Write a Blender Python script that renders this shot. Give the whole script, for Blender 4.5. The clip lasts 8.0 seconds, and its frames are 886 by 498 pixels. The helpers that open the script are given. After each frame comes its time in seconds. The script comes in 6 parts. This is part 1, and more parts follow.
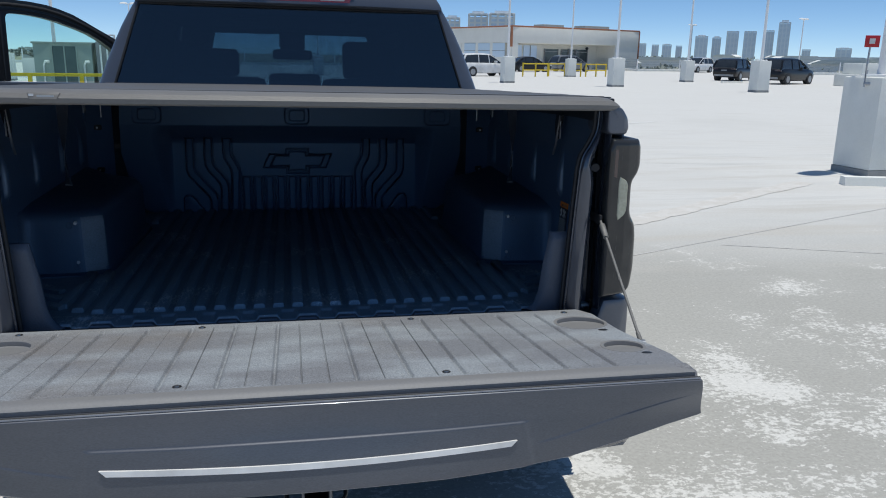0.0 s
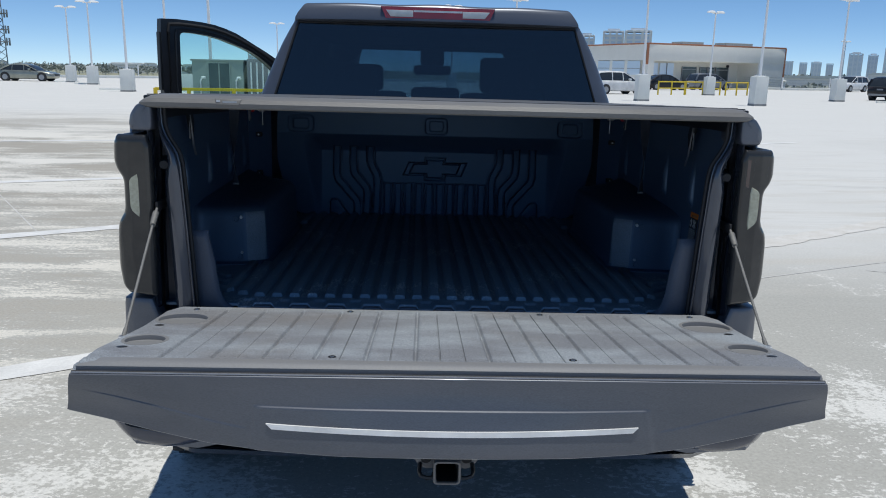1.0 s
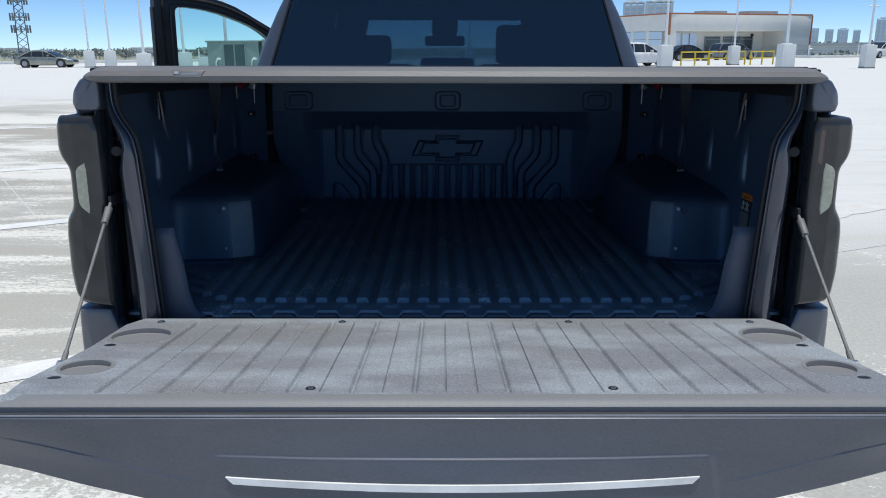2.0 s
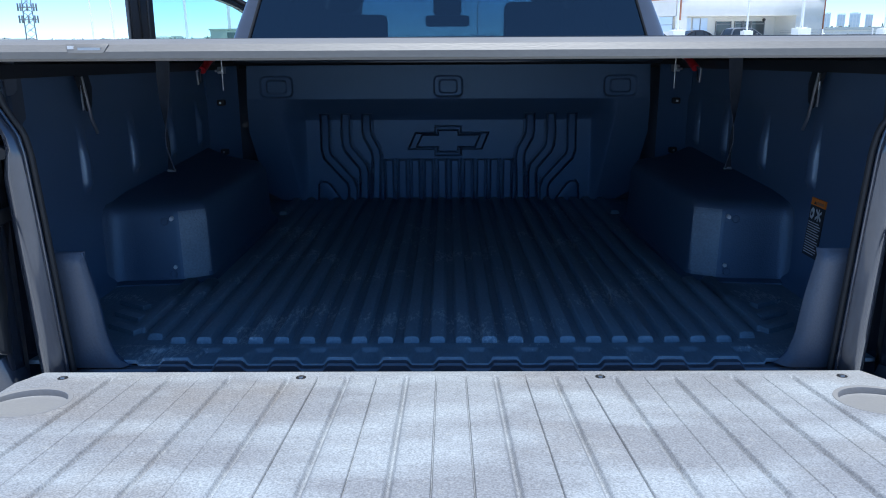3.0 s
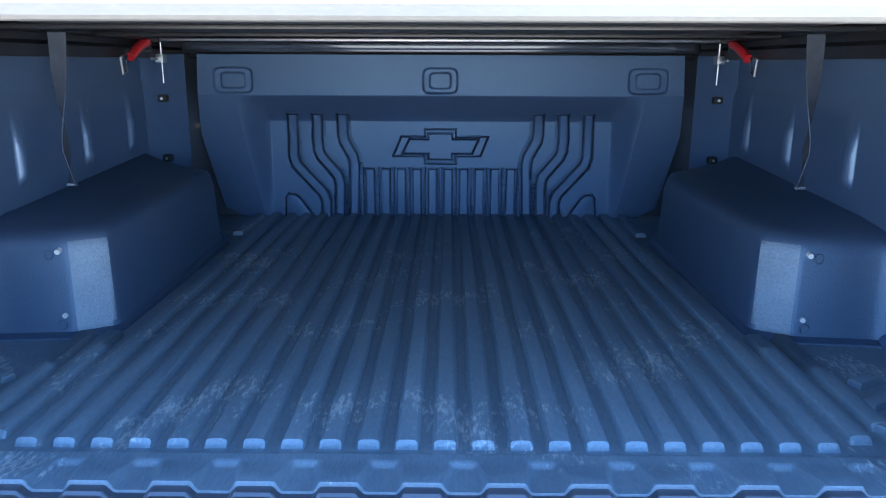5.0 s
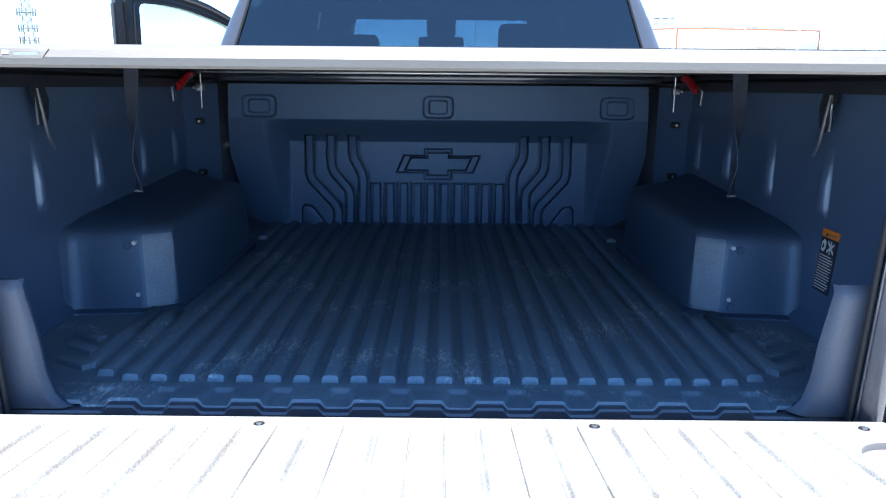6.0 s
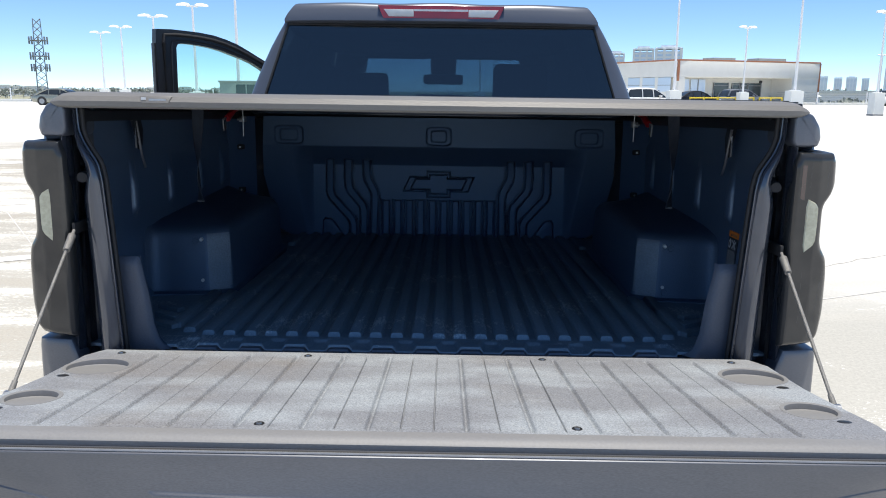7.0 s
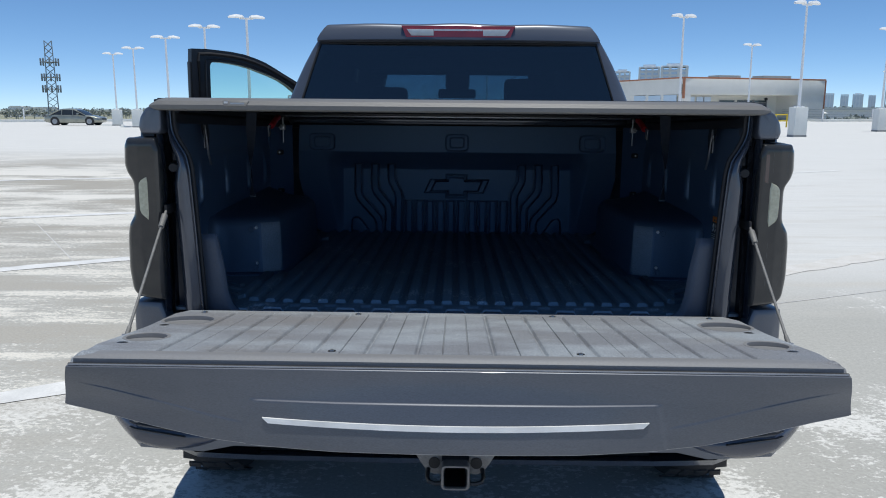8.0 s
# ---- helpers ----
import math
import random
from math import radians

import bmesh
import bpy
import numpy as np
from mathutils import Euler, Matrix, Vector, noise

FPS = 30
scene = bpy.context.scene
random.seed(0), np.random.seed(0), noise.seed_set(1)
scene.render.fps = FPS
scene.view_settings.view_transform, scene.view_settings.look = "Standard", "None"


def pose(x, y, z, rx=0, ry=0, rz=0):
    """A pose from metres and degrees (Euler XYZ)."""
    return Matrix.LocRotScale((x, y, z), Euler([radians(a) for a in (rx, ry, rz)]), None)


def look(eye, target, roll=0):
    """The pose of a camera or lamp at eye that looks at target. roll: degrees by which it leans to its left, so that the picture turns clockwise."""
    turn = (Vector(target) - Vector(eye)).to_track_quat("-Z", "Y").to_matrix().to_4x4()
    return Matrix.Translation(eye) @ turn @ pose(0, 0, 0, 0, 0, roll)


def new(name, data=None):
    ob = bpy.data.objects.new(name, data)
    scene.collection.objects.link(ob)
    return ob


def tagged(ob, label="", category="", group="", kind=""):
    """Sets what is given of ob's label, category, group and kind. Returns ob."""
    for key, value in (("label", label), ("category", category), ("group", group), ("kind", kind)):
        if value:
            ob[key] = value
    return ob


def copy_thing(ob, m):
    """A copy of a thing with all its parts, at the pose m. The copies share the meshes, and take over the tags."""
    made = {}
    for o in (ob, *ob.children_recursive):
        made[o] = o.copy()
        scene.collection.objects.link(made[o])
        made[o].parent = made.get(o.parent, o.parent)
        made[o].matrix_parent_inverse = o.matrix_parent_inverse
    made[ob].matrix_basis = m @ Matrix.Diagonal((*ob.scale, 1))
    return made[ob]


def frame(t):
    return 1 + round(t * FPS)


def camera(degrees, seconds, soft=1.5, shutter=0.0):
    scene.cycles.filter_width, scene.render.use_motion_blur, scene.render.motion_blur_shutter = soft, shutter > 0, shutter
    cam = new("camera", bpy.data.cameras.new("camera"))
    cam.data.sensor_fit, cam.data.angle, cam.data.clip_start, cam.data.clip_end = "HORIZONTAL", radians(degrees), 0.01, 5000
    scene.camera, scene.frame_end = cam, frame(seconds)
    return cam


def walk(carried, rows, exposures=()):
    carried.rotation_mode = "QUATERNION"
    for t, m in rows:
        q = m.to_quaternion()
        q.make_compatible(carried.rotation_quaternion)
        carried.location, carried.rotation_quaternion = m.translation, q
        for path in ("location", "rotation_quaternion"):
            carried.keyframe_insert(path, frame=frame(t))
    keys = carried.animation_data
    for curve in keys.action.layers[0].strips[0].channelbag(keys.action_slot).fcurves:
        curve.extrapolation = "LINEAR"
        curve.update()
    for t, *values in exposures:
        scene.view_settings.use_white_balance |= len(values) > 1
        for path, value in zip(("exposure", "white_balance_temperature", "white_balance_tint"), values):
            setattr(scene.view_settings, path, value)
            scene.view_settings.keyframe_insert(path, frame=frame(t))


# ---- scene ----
cam = camera(59.8, 8.0, soft=1.0)
PATH = [
    (0, (-0.0296, -1.9647, 1.5547), (0.3541, -0.0638, 1.0655), 0.95),
    (0.1, (-0.0386, -2.0007, 1.5603), (0.2762, -0.0840, 1.0819), 1.07),
    (0.2, (-0.0446, -2.0318, 1.5639), (0.2114, -0.1042, 1.0952), 1.40),
    (0.3, (-0.0506, -2.0618, 1.5645), (0.1605, -0.1263, 1.1063), 1.41),
    (0.5, (-0.0556, -2.1018, 1.5650), (0.0876, -0.1575, 1.1195), 1.54),
    (1, (-0.0708, -2.1125, 1.5410), (-0.0067, -0.1651, 1.0882), 1.07),
    (1.5, (-0.0599, -1.9722, 1.5198), (-0.0321, -0.0304, 1.0382), 0.19),
    (2.8, (0.0106, -1.4055, 1.4720), (-0.0000, 0.5221, 0.9386), -0.80),
    (3, (0.0065, -1.3133, 1.4633), (-0.0091, 0.6132, 0.9259), -0.80),
    (3.5, (0.0033, -1.0999, 1.4333), (-0.0155, 0.8228, 0.8828), -0.70),
    (4, (0.0341, -0.9006, 1.4148), (0.0123, 1.0211, 0.8623), -0.50),
    (4.5, (0.0530, -0.7885, 1.4061), (0.0253, 1.1352, 0.8588), -0.50),
    (4.7, (0.0510, -0.7715, 1.4064), (0.0263, 1.1521, 0.8630), -0.40),
    (5.8, (0.0232, -1.0838, 1.4283), (0.0140, 0.8550, 0.9410), -0.20),
    (6, (0.0343, -1.1780, 1.4380), (0.0302, 0.7647, 0.9626), -0.00),
    (6.5, (0.0656, -1.4454, 1.4650), (0.0617, 0.5058, 1.0268), 0.30),
    (7, (0.0586, -1.7145, 1.4724), (0.0431, 0.2443, 1.0674), 0.31),
    (7.5, (0.0265, -1.9692, 1.4521), (0.0052, -0.0049, 1.0783), 0.21),
    (8, (0.0083, -2.0940, 1.4346), (-0.0258, -0.1259, 1.0759), 0.02),
]
EXPOSURES = [(0.0, 0.45, 6400, 7), (1.5, 0.48, 6300, 7), (2.8, 1.4, 5950, 7), (3.5, 2.06, 5600, 7), (4.0, 2.98, 5700, 7), (4.5, 4.05, 6600, 7), (5.0, 4.05, 6600, 7), (5.8, 3.25, 6400, 7), (6.5, 1.92, 6850, 9), (7.0, 1.28, 6850, 9), (7.5, 0.82, 6400, 7), (8.0, 0.58, 6300, 7)]
walk(cam, [(t, look(eye, target, roll)) for t, eye, target, roll in PATH], EXPOSURES)

# ---- light ----
SUN_DIR = Vector((0.06, -0.04, 1.0)).normalized()
world = bpy.data.worlds.new("sky")
scene.world = world
world.use_nodes = True
wt = world.node_tree
wt.nodes.clear()
sky = wt.nodes.new("ShaderNodeTexSky")
sky.sky_type = "NISHITA"
sky.sun_disc = False
sky.sun_elevation = radians(84.4)
sky.sun_rotation = radians(114)
sky.altitude = 0
sky.air_density = 0.35
sky.dust_density = 0.0
sky.ozone_density = 3.2
bg = wt.nodes.new("ShaderNodeBackground")
bg.inputs["Strength"].default_value = 0.146
wo = wt.nodes.new("ShaderNodeOutputWorld")
softer = wt.nodes.new("ShaderNodeGamma")
softer.inputs["Gamma"].default_value = 0.75
deeper = wt.nodes.new("ShaderNodeHueSaturation")
deeper.inputs["Saturation"].default_value = 1.25
wt.links.new(sky.outputs[0], softer.inputs["Color"])
wt.links.new(softer.outputs[0], deeper.inputs["Color"])
wt.links.new(deeper.outputs[0], bg.inputs["Color"])
wt.links.new(bg.outputs[0], wo.inputs["Surface"])
sun = new("sun", bpy.data.lights.new("sun", "SUN"))
sun.data.energy, sun.data.angle, sun.data.color = 2.55, radians(0.53), (1.0, 0.955, 0.885)
sun.matrix_world = look(SUN_DIR * 50, (0, 0, 0))


# ---- materials ----
def material(name, base, rough=0.6, metal=0.0, coat=0.0, spec=0.5, dark=None, scale=4.0, mix=0.5, fine=0.0, bump=0.0, bump_scale=200.0,
             rough_var=0.0, per_object=0.0, stretch=(1, 1, 1), scuff=None, sheen=None):
    """Principled surface: broad noise between two tones, fine grain, and a fine relief."""
    m = bpy.data.materials.new(name)
    m.use_nodes = True
    t = m.node_tree
    p = t.nodes["Principled BSDF"]
    p.inputs["Roughness"].default_value = rough
    p.inputs["Metallic"].default_value = metal
    p.inputs["Coat Weight"].default_value = coat
    p.inputs["Coat Roughness"].default_value = 0.06
    p.inputs["Specular IOR Level"].default_value = spec
    if sheen:
        p.inputs["Specular Tint"].default_value = (*sheen, 1)
        p.inputs["IOR"].default_value = 1.75
    co = t.nodes.new("ShaderNodeTexCoord")
    mp = t.nodes.new("ShaderNodeMapping")
    mp.inputs["Scale"].default_value = stretch
    t.links.new(co.outputs["Object"], mp.inputs["Vector"])
    n1 = t.nodes.new("ShaderNodeTexNoise")
    n1.inputs["Scale"].default_value = scale
    n1.inputs["Detail"].default_value = 6
    n1.inputs["Roughness"].default_value = 0.65
    t.links.new(mp.outputs[0], n1.inputs["Vector"])
    n2 = t.nodes.new("ShaderNodeTexNoise")
    n2.inputs["Scale"].default_value = bump_scale
    n2.inputs["Detail"].default_value = 3
    t.links.new(mp.outputs[0], n2.inputs["Vector"])
    ramp = t.nodes.new("ShaderNodeMapRange")
    ramp.inputs["From Min"].default_value = 0.35
    ramp.inputs["From Max"].default_value = 0.68
    t.links.new(n1.outputs["Fac"], ramp.inputs["Value"])
    mx = t.nodes.new("ShaderNodeMix")
    mx.data_type = "RGBA"
    mx.inputs["A"].default_value = (*base, 1)
    d = dark if dark else tuple(c * 0.75 for c in base)
    mx.inputs["B"].default_value = tuple(b + (c - b) * mix * 2 if mix < 0.5 else c for b, c in zip(base, d)) + (1,)
    t.links.new(ramp.outputs[0], mx.inputs["Factor"])
    out = mx.outputs["Result"]
    if scuff:
        n3 = t.nodes.new("ShaderNodeTexNoise")
        n3.inputs["Scale"].default_value = 120.0
        n3.inputs["Detail"].default_value = 9
        n3.inputs["Roughness"].default_value = 0.75
        t.links.new(mp.outputs[0], n3.inputs["Vector"])
        n4 = t.nodes.new("ShaderNodeTexNoise")
        n4.inputs["Scale"].default_value = 5.5
        t.links.new(co.outputs["Object"], n4.inputs["Vector"])
        ad = t.nodes.new("ShaderNodeMath")
        ad.operation = "MULTIPLY"
        t.links.new(n3.outputs["Fac"], ad.inputs[0])
        t.links.new(n4.outputs["Fac"], ad.inputs[1])
        rs = t.nodes.new("ShaderNodeMapRange")
        rs.inputs["From Min"].default_value, rs.inputs["From Max"].default_value, rs.inputs["To Max"].default_value = 0.318, 0.38, 0.75
        t.links.new(ad.outputs[0], rs.inputs["Value"])
        m3 = t.nodes.new("ShaderNodeMix")
        m3.data_type = "RGBA"
        m3.inputs["B"].default_value = (*scuff, 1)
        t.links.new(out, m3.inputs["A"])
        t.links.new(rs.outputs[0], m3.inputs["Factor"])
        out = m3.outputs["Result"]
    if fine or per_object:
        val = t.nodes.new("ShaderNodeMath")
        val.operation = "MULTIPLY_ADD"
        t.links.new(n2.outputs["Fac"], val.inputs[0])
        val.inputs[1].default_value = fine * 2
        val.inputs[2].default_value = 1 - fine
        hs = t.nodes.new("ShaderNodeHueSaturation")
        t.links.new(out, hs.inputs["Color"])
        if per_object:
            oi = t.nodes.new("ShaderNodeObjectInfo")
            v2 = t.nodes.new("ShaderNodeMath")
            v2.operation = "MULTIPLY_ADD"
            t.links.new(oi.outputs["Random"], v2.inputs[0])
            v2.inputs[1].default_value = per_object
            t.links.new(val.outputs[0], v2.inputs[2])
            t.links.new(v2.outputs[0], hs.inputs["Value"])
        else:
            t.links.new(val.outputs[0], hs.inputs["Value"])
        out = hs.outputs["Color"]
    t.links.new(out, p.inputs["Base Color"])
    if rough_var:
        rr = t.nodes.new("ShaderNodeMath")
        rr.operation = "MULTIPLY_ADD"
        t.links.new(n1.outputs["Fac"], rr.inputs[0])
        rr.inputs[1].default_value = rough_var * 2
        rr.inputs[2].default_value = rough - rough_var
        t.links.new(rr.outputs[0], p.inputs["Roughness"])
    if bump:
        b = t.nodes.new("ShaderNodeBump")
        b.inputs["Strength"].default_value = bump
        b.inputs["Distance"].default_value = 0.002
        t.links.new(n2.outputs["Fac"], b.inputs["Height"])
        t.links.new(b.outputs["Normal"], p.inputs["Normal"])
    return m


def glass_material(name, tint, rough=0.0, gloss=0.03):
    """Thin tinted pane: see-through with a mirror-like gloss by Fresnel."""
    m = bpy.data.materials.new(name)
    m.use_nodes = True
    t = m.node_tree
    t.nodes.clear()
    tr = t.nodes.new("ShaderNodeBsdfTransparent")
    tr.inputs["Color"].default_value = (*tint, 1)
    gl = t.nodes.new("ShaderNodeBsdfGlossy")
    gl.inputs["Roughness"].default_value = rough
    lw = t.nodes.new("ShaderNodeLayerWeight")
    lw.inputs["Blend"].default_value = 0.5
    pw = t.nodes.new("ShaderNodeMath")
    pw.operation = "POWER"
    pw.inputs[1].default_value = 4.0
    t.links.new(lw.outputs["Facing"], pw.inputs[0])
    fr = t.nodes.new("ShaderNodeMath")
    fr.operation = "MULTIPLY_ADD"
    fr.inputs[1].default_value = 0.9
    fr.inputs[2].default_value = gloss
    t.links.new(pw.outputs[0], fr.inputs[0])
    mx = t.nodes.new("ShaderNodeMixShader")
    o = t.nodes.new("ShaderNodeOutputMaterial")
    t.links.new(fr.outputs[0], mx.inputs[0])
    t.links.new(tr.outputs[0], mx.inputs[1])
    t.links.new(gl.outputs[0], mx.inputs[2])
    t.links.new(mx.outputs[0], o.inputs["Surface"])
    return m


PAINT = material("dark_grey_metallic_paint", (0.100, 0.112, 0.140), 0.36, 0.35, 0.45, dark=(0.084, 0.096, 0.122), scale=3.5, fine=0.22, bump_scale=420, rough_var=0.08, stretch=(0.5, 1, 2.2))
GATE_PAINT = material("dusty_dark_grey_paint", (0.105, 0.112, 0.132), 0.4, 0.3, 0.35, dark=(0.086, 0.094, 0.112), scale=3.5, fine=0.3, bump_scale=360, rough_var=0.1, stretch=(0.5, 1, 2.2))
JAMB = material("dark_glossy_jamb_paint", (0.055, 0.066, 0.092), 0.24, 0.45, 0.8, scale=6, fine=0.05, bump_scale=400, rough_var=0.08)
# Lighter paint for edges that catch light: the glint is in the colour.
EDGE_GLINT = material("glint_edge_paint", (0.3, 0.31, 0.33), 0.4, 0.4, 0.3, scale=12, fine=0.15, rough_var=0.1)
# Black liner plastic; bluish glare and lifted shade are put into its base colour.
LINER = material("glare_blued_black_plastic", (0.045, 0.072, 0.122), 0.46, spec=0.6, dark=(0.052, 0.081, 0.133), scale=5, fine=0.12, bump=0.35, bump_scale=260, rough_var=0.05, sheen=(0.62, 0.8, 1.0))
# Scuffs are wear; the raised bluish base holds the same lifted shade.
LINER_WORN = material("scuffed_black_plastic", (0.118, 0.163, 0.203), 0.46, spec=0.75, dark=(0.154, 0.206, 0.249), scale=11, fine=0.3, bump=0.5, bump_scale=240, rough_var=0.12, per_object=0.16, stretch=(1, 0.3, 1), scuff=(0.40, 0.43, 0.44), sheen=(0.7, 0.85, 1.0))
# Lit copy of the liner plastic: daylight from the opening is in its colour.
LIT_PLASTIC = material("opening_lit_black_plastic", (0.070, 0.113, 0.192), 0.44, spec=0.5, dark=(0.071, 0.119, 0.212), scale=5, fine=0.12, bump=0.25, bump_scale=320, rough_var=0.05, sheen=(0.5, 0.72, 1.0))
# Side copy of the liner plastic, toned for the dimmer light on the walls.
SIDE_PLASTIC = material("shaded_side_black_plastic", (0.061, 0.099, 0.172), 0.38, spec=1.0, dark=(0.068, 0.110, 0.185), scale=5, fine=0.1, bump=0.2, bump_scale=320, rough_var=0.05, sheen=(0.62, 0.8, 1.0))
ARCH_PALE = material("pale_grained_plastic", (0.14, 0.17, 0.21), 0.5, spec=0.6, dark=(0.10, 0.125, 0.165), scale=9, fine=0.35, bump=0.6, bump_scale=190, rough_var=0.1, sheen=(0.75, 0.88, 1.0))
RUBBER = material("black_rubber", (0.015, 0.015, 0.017), 0.7, scale=8, fine=0.2, bump=0.2)
BLACK = material("black_satin_plastic", (0.018, 0.019, 0.022), 0.4, scale=6, fine=0.1, bump=0.15, bump_scale=300)
CHROME = material("polished_metal", (0.72, 0.73, 0.75), 0.16, 1.0, scale=10, rough_var=0.06)
BRIGHT = material("satin_silver_strip", (0.82, 0.81, 0.79), 0.4, 0.1, scale=8, rough_var=0.08)
STEEL = material("zinc_plated_steel", (0.45, 0.46, 0.48), 0.38, 1.0, scale=20, rough_var=0.1)
CABLE = material("braided_steel_cable", (0.24, 0.235, 0.225), 0.6, 0.4, scale=30, fine=0.3, bump=0.8, bump_scale=500)
VINYL = material("grey_black_tonneau_vinyl", (0.09, 0.091, 0.095), 0.55, spec=0.4, dark=(0.10, 0.10, 0.10), scale=3, fine=0.15, bump=0.25, bump_scale=350, rough_var=0.08)
RAIL = material("dull_black_aluminium_rail", (0.145, 0.141, 0.136), 0.5, 0.0, dark=(0.185, 0.179, 0.170), scale=6, fine=0.12, bump=0.15, bump_scale=300, stretch=(0.3, 1, 1))
RED = material("red_plastic_handle", (0.55, 0.02, 0.03), 0.4, scale=10)
RED_LENS = material("red_lamp_lens", (0.42, 0.015, 0.02), 0.12, coat=0.8, scale=10)
CLEAR_LENS = material("clear_lamp_lens", (0.72, 0.73, 0.72), 0.12, coat=0.8, scale=30, fine=0.2, bump_scale=60)
SMOKE = material("smoked_tail_lamp_lens", (0.020, 0.022, 0.026), 0.07, coat=0.2, spec=0.4, scale=6, dark=(0.042, 0.042, 0.04))
SMOKE_GREY = material("smoked_grey_reflector", (0.050, 0.053, 0.056), 0.12, coat=0.25, spec=0.4, scale=40, dark=(0.042, 0.044, 0.047), fine=0.1, bump_scale=150)
RED_DARK = material("dull_red_lens", (0.055, 0.026, 0.027), 0.14, coat=1.0, scale=10)
REVERSE = material("pale_reversing_lamp_lens", (0.45, 0.45, 0.34), 0.15, coat=0.8, scale=40, fine=0.3, bump_scale=120)
TINT = glass_material("dark_privacy_glass", (0.21, 0.30, 0.38), 0.0, 0.12)
GREEN_GLASS = glass_material("light_green_side_glass", (0.8, 0.93, 0.91))
CLEAR_GLASS = glass_material("windscreen_glass", (0.88, 0.95, 0.93))
SEAT = material("dark_seat_fabric", (0.03, 0.03, 0.033), 0.8, scale=8, fine=0.2, bump=0.3)
HEADLINER = material("grey_headliner", (0.12, 0.12, 0.125), 0.9, scale=8, fine=0.1)
STICKER = material("black_sticker", (0.03, 0.03, 0.035), 0.5, scale=20)
ORANGE = material("orange_sticker_header", (0.85, 0.22, 0.02), 0.5, scale=20)
WHITE_INK = material("white_print", (0.72, 0.72, 0.72), 0.5, scale=20)
WHITE_PAINT = material("white_painted_metal", (0.88, 0.88, 0.87), 0.45, scale=3, dark=(0.82, 0.82, 0.8), fine=0.05)
CONCRETE = material("painted_pale_grey_concrete", (0.78, 0.79, 0.75), 0.85, scale=2.5, dark=(0.72, 0.73, 0.69), fine=0.06, bump=0.4, bump_scale=60)
CONCRETE_DARK = material("grey_concrete_plinth", (0.33, 0.34, 0.34), 0.9, scale=6, fine=0.2, bump=0.4, bump_scale=60)
YELLOW = material("yellow_safety_paint", (0.75, 0.55, 0.03), 0.5, scale=5, fine=0.1)
STUCCO = material("cream_stucco", (0.84, 0.82, 0.75), 0.9, scale=0.6, dark=(0.79, 0.77, 0.7), fine=0.06, bump=0.3, bump_scale=30)
ORANGE_TRIM = material("rust_orange_trim", (0.5, 0.2, 0.1), 0.6, scale=2)
SHOP_GLASS = material("dark_shopfront_glass", (0.05, 0.07, 0.08), 0.08, spec=0.8, scale=1)
FRAME_GREY = material("grey_window_frames", (0.3, 0.31, 0.32), 0.5, scale=3)
# Towers pale and metallic: distance haze is put into their colour and gloss.
TOWER = material("haze_paled_tower_concrete", (0.84, 0.87, 0.91), 0.45, 0.4, scale=0.05, dark=(0.78, 0.82, 0.87), fine=0.05, bump_scale=0.5)
TOWER_GLASS = material("blue_grey_tower_glass", (0.66, 0.73, 0.82), 0.3, 0.7, scale=0.08, dark=(0.66, 0.72, 0.8))
CAR_WHITE = material("white_car_paint", (0.78, 0.78, 0.77), 0.3, coat=0.6, scale=2)
CAR_BLACK = material("black_car_paint", (0.012, 0.012, 0.014), 0.3, coat=0.25, spec=0.3, scale=2)
CAR_OLIVE = material("grey_green_car_paint", (0.34, 0.35, 0.30), 0.3, 0.5, coat=0.6, scale=2)
CAR_GREY = material("grey_car_paint", (0.2, 0.21, 0.22), 0.3, 0.4, coat=0.6, scale=2)
CAR_GLASS = material("dark_car_glass", (0.03, 0.035, 0.04), 0.06, spec=0.7, scale=2)
TYRE = material("tyre_rubber", (0.040, 0.040, 0.041), 0.8, scale=12, fine=0.2, bump=0.3)
ALLOY = material("grey_alloy_wheel", (0.4, 0.4, 0.41), 0.35, 0.9, scale=8)
# Paler, greyer green than leaves: distance haze is in the base colour.
FOLIAGE = material("haze_paled_foliage", (0.24, 0.27, 0.24), 0.8, scale=0.8, dark=(0.29, 0.31, 0.28), fine=0.3, bump_scale=3, per_object=0.3)
FIELD = material("dry_green_field", (0.25, 0.27, 0.18), 0.95, scale=0.02, dark=(0.33, 0.31, 0.24), fine=0.2, bump_scale=0.6)
# Mast steel lightened: far haze is mixed into the base colour.
LATTICE = material("haze_greyed_lattice_steel", (0.33, 0.36, 0.38), 0.6, 0.3, scale=1)
CABINET = material("grey_green_painted_steel", (0.36, 0.42, 0.38), 0.55, scale=1.5, dark=(0.3, 0.35, 0.32), fine=0.05)


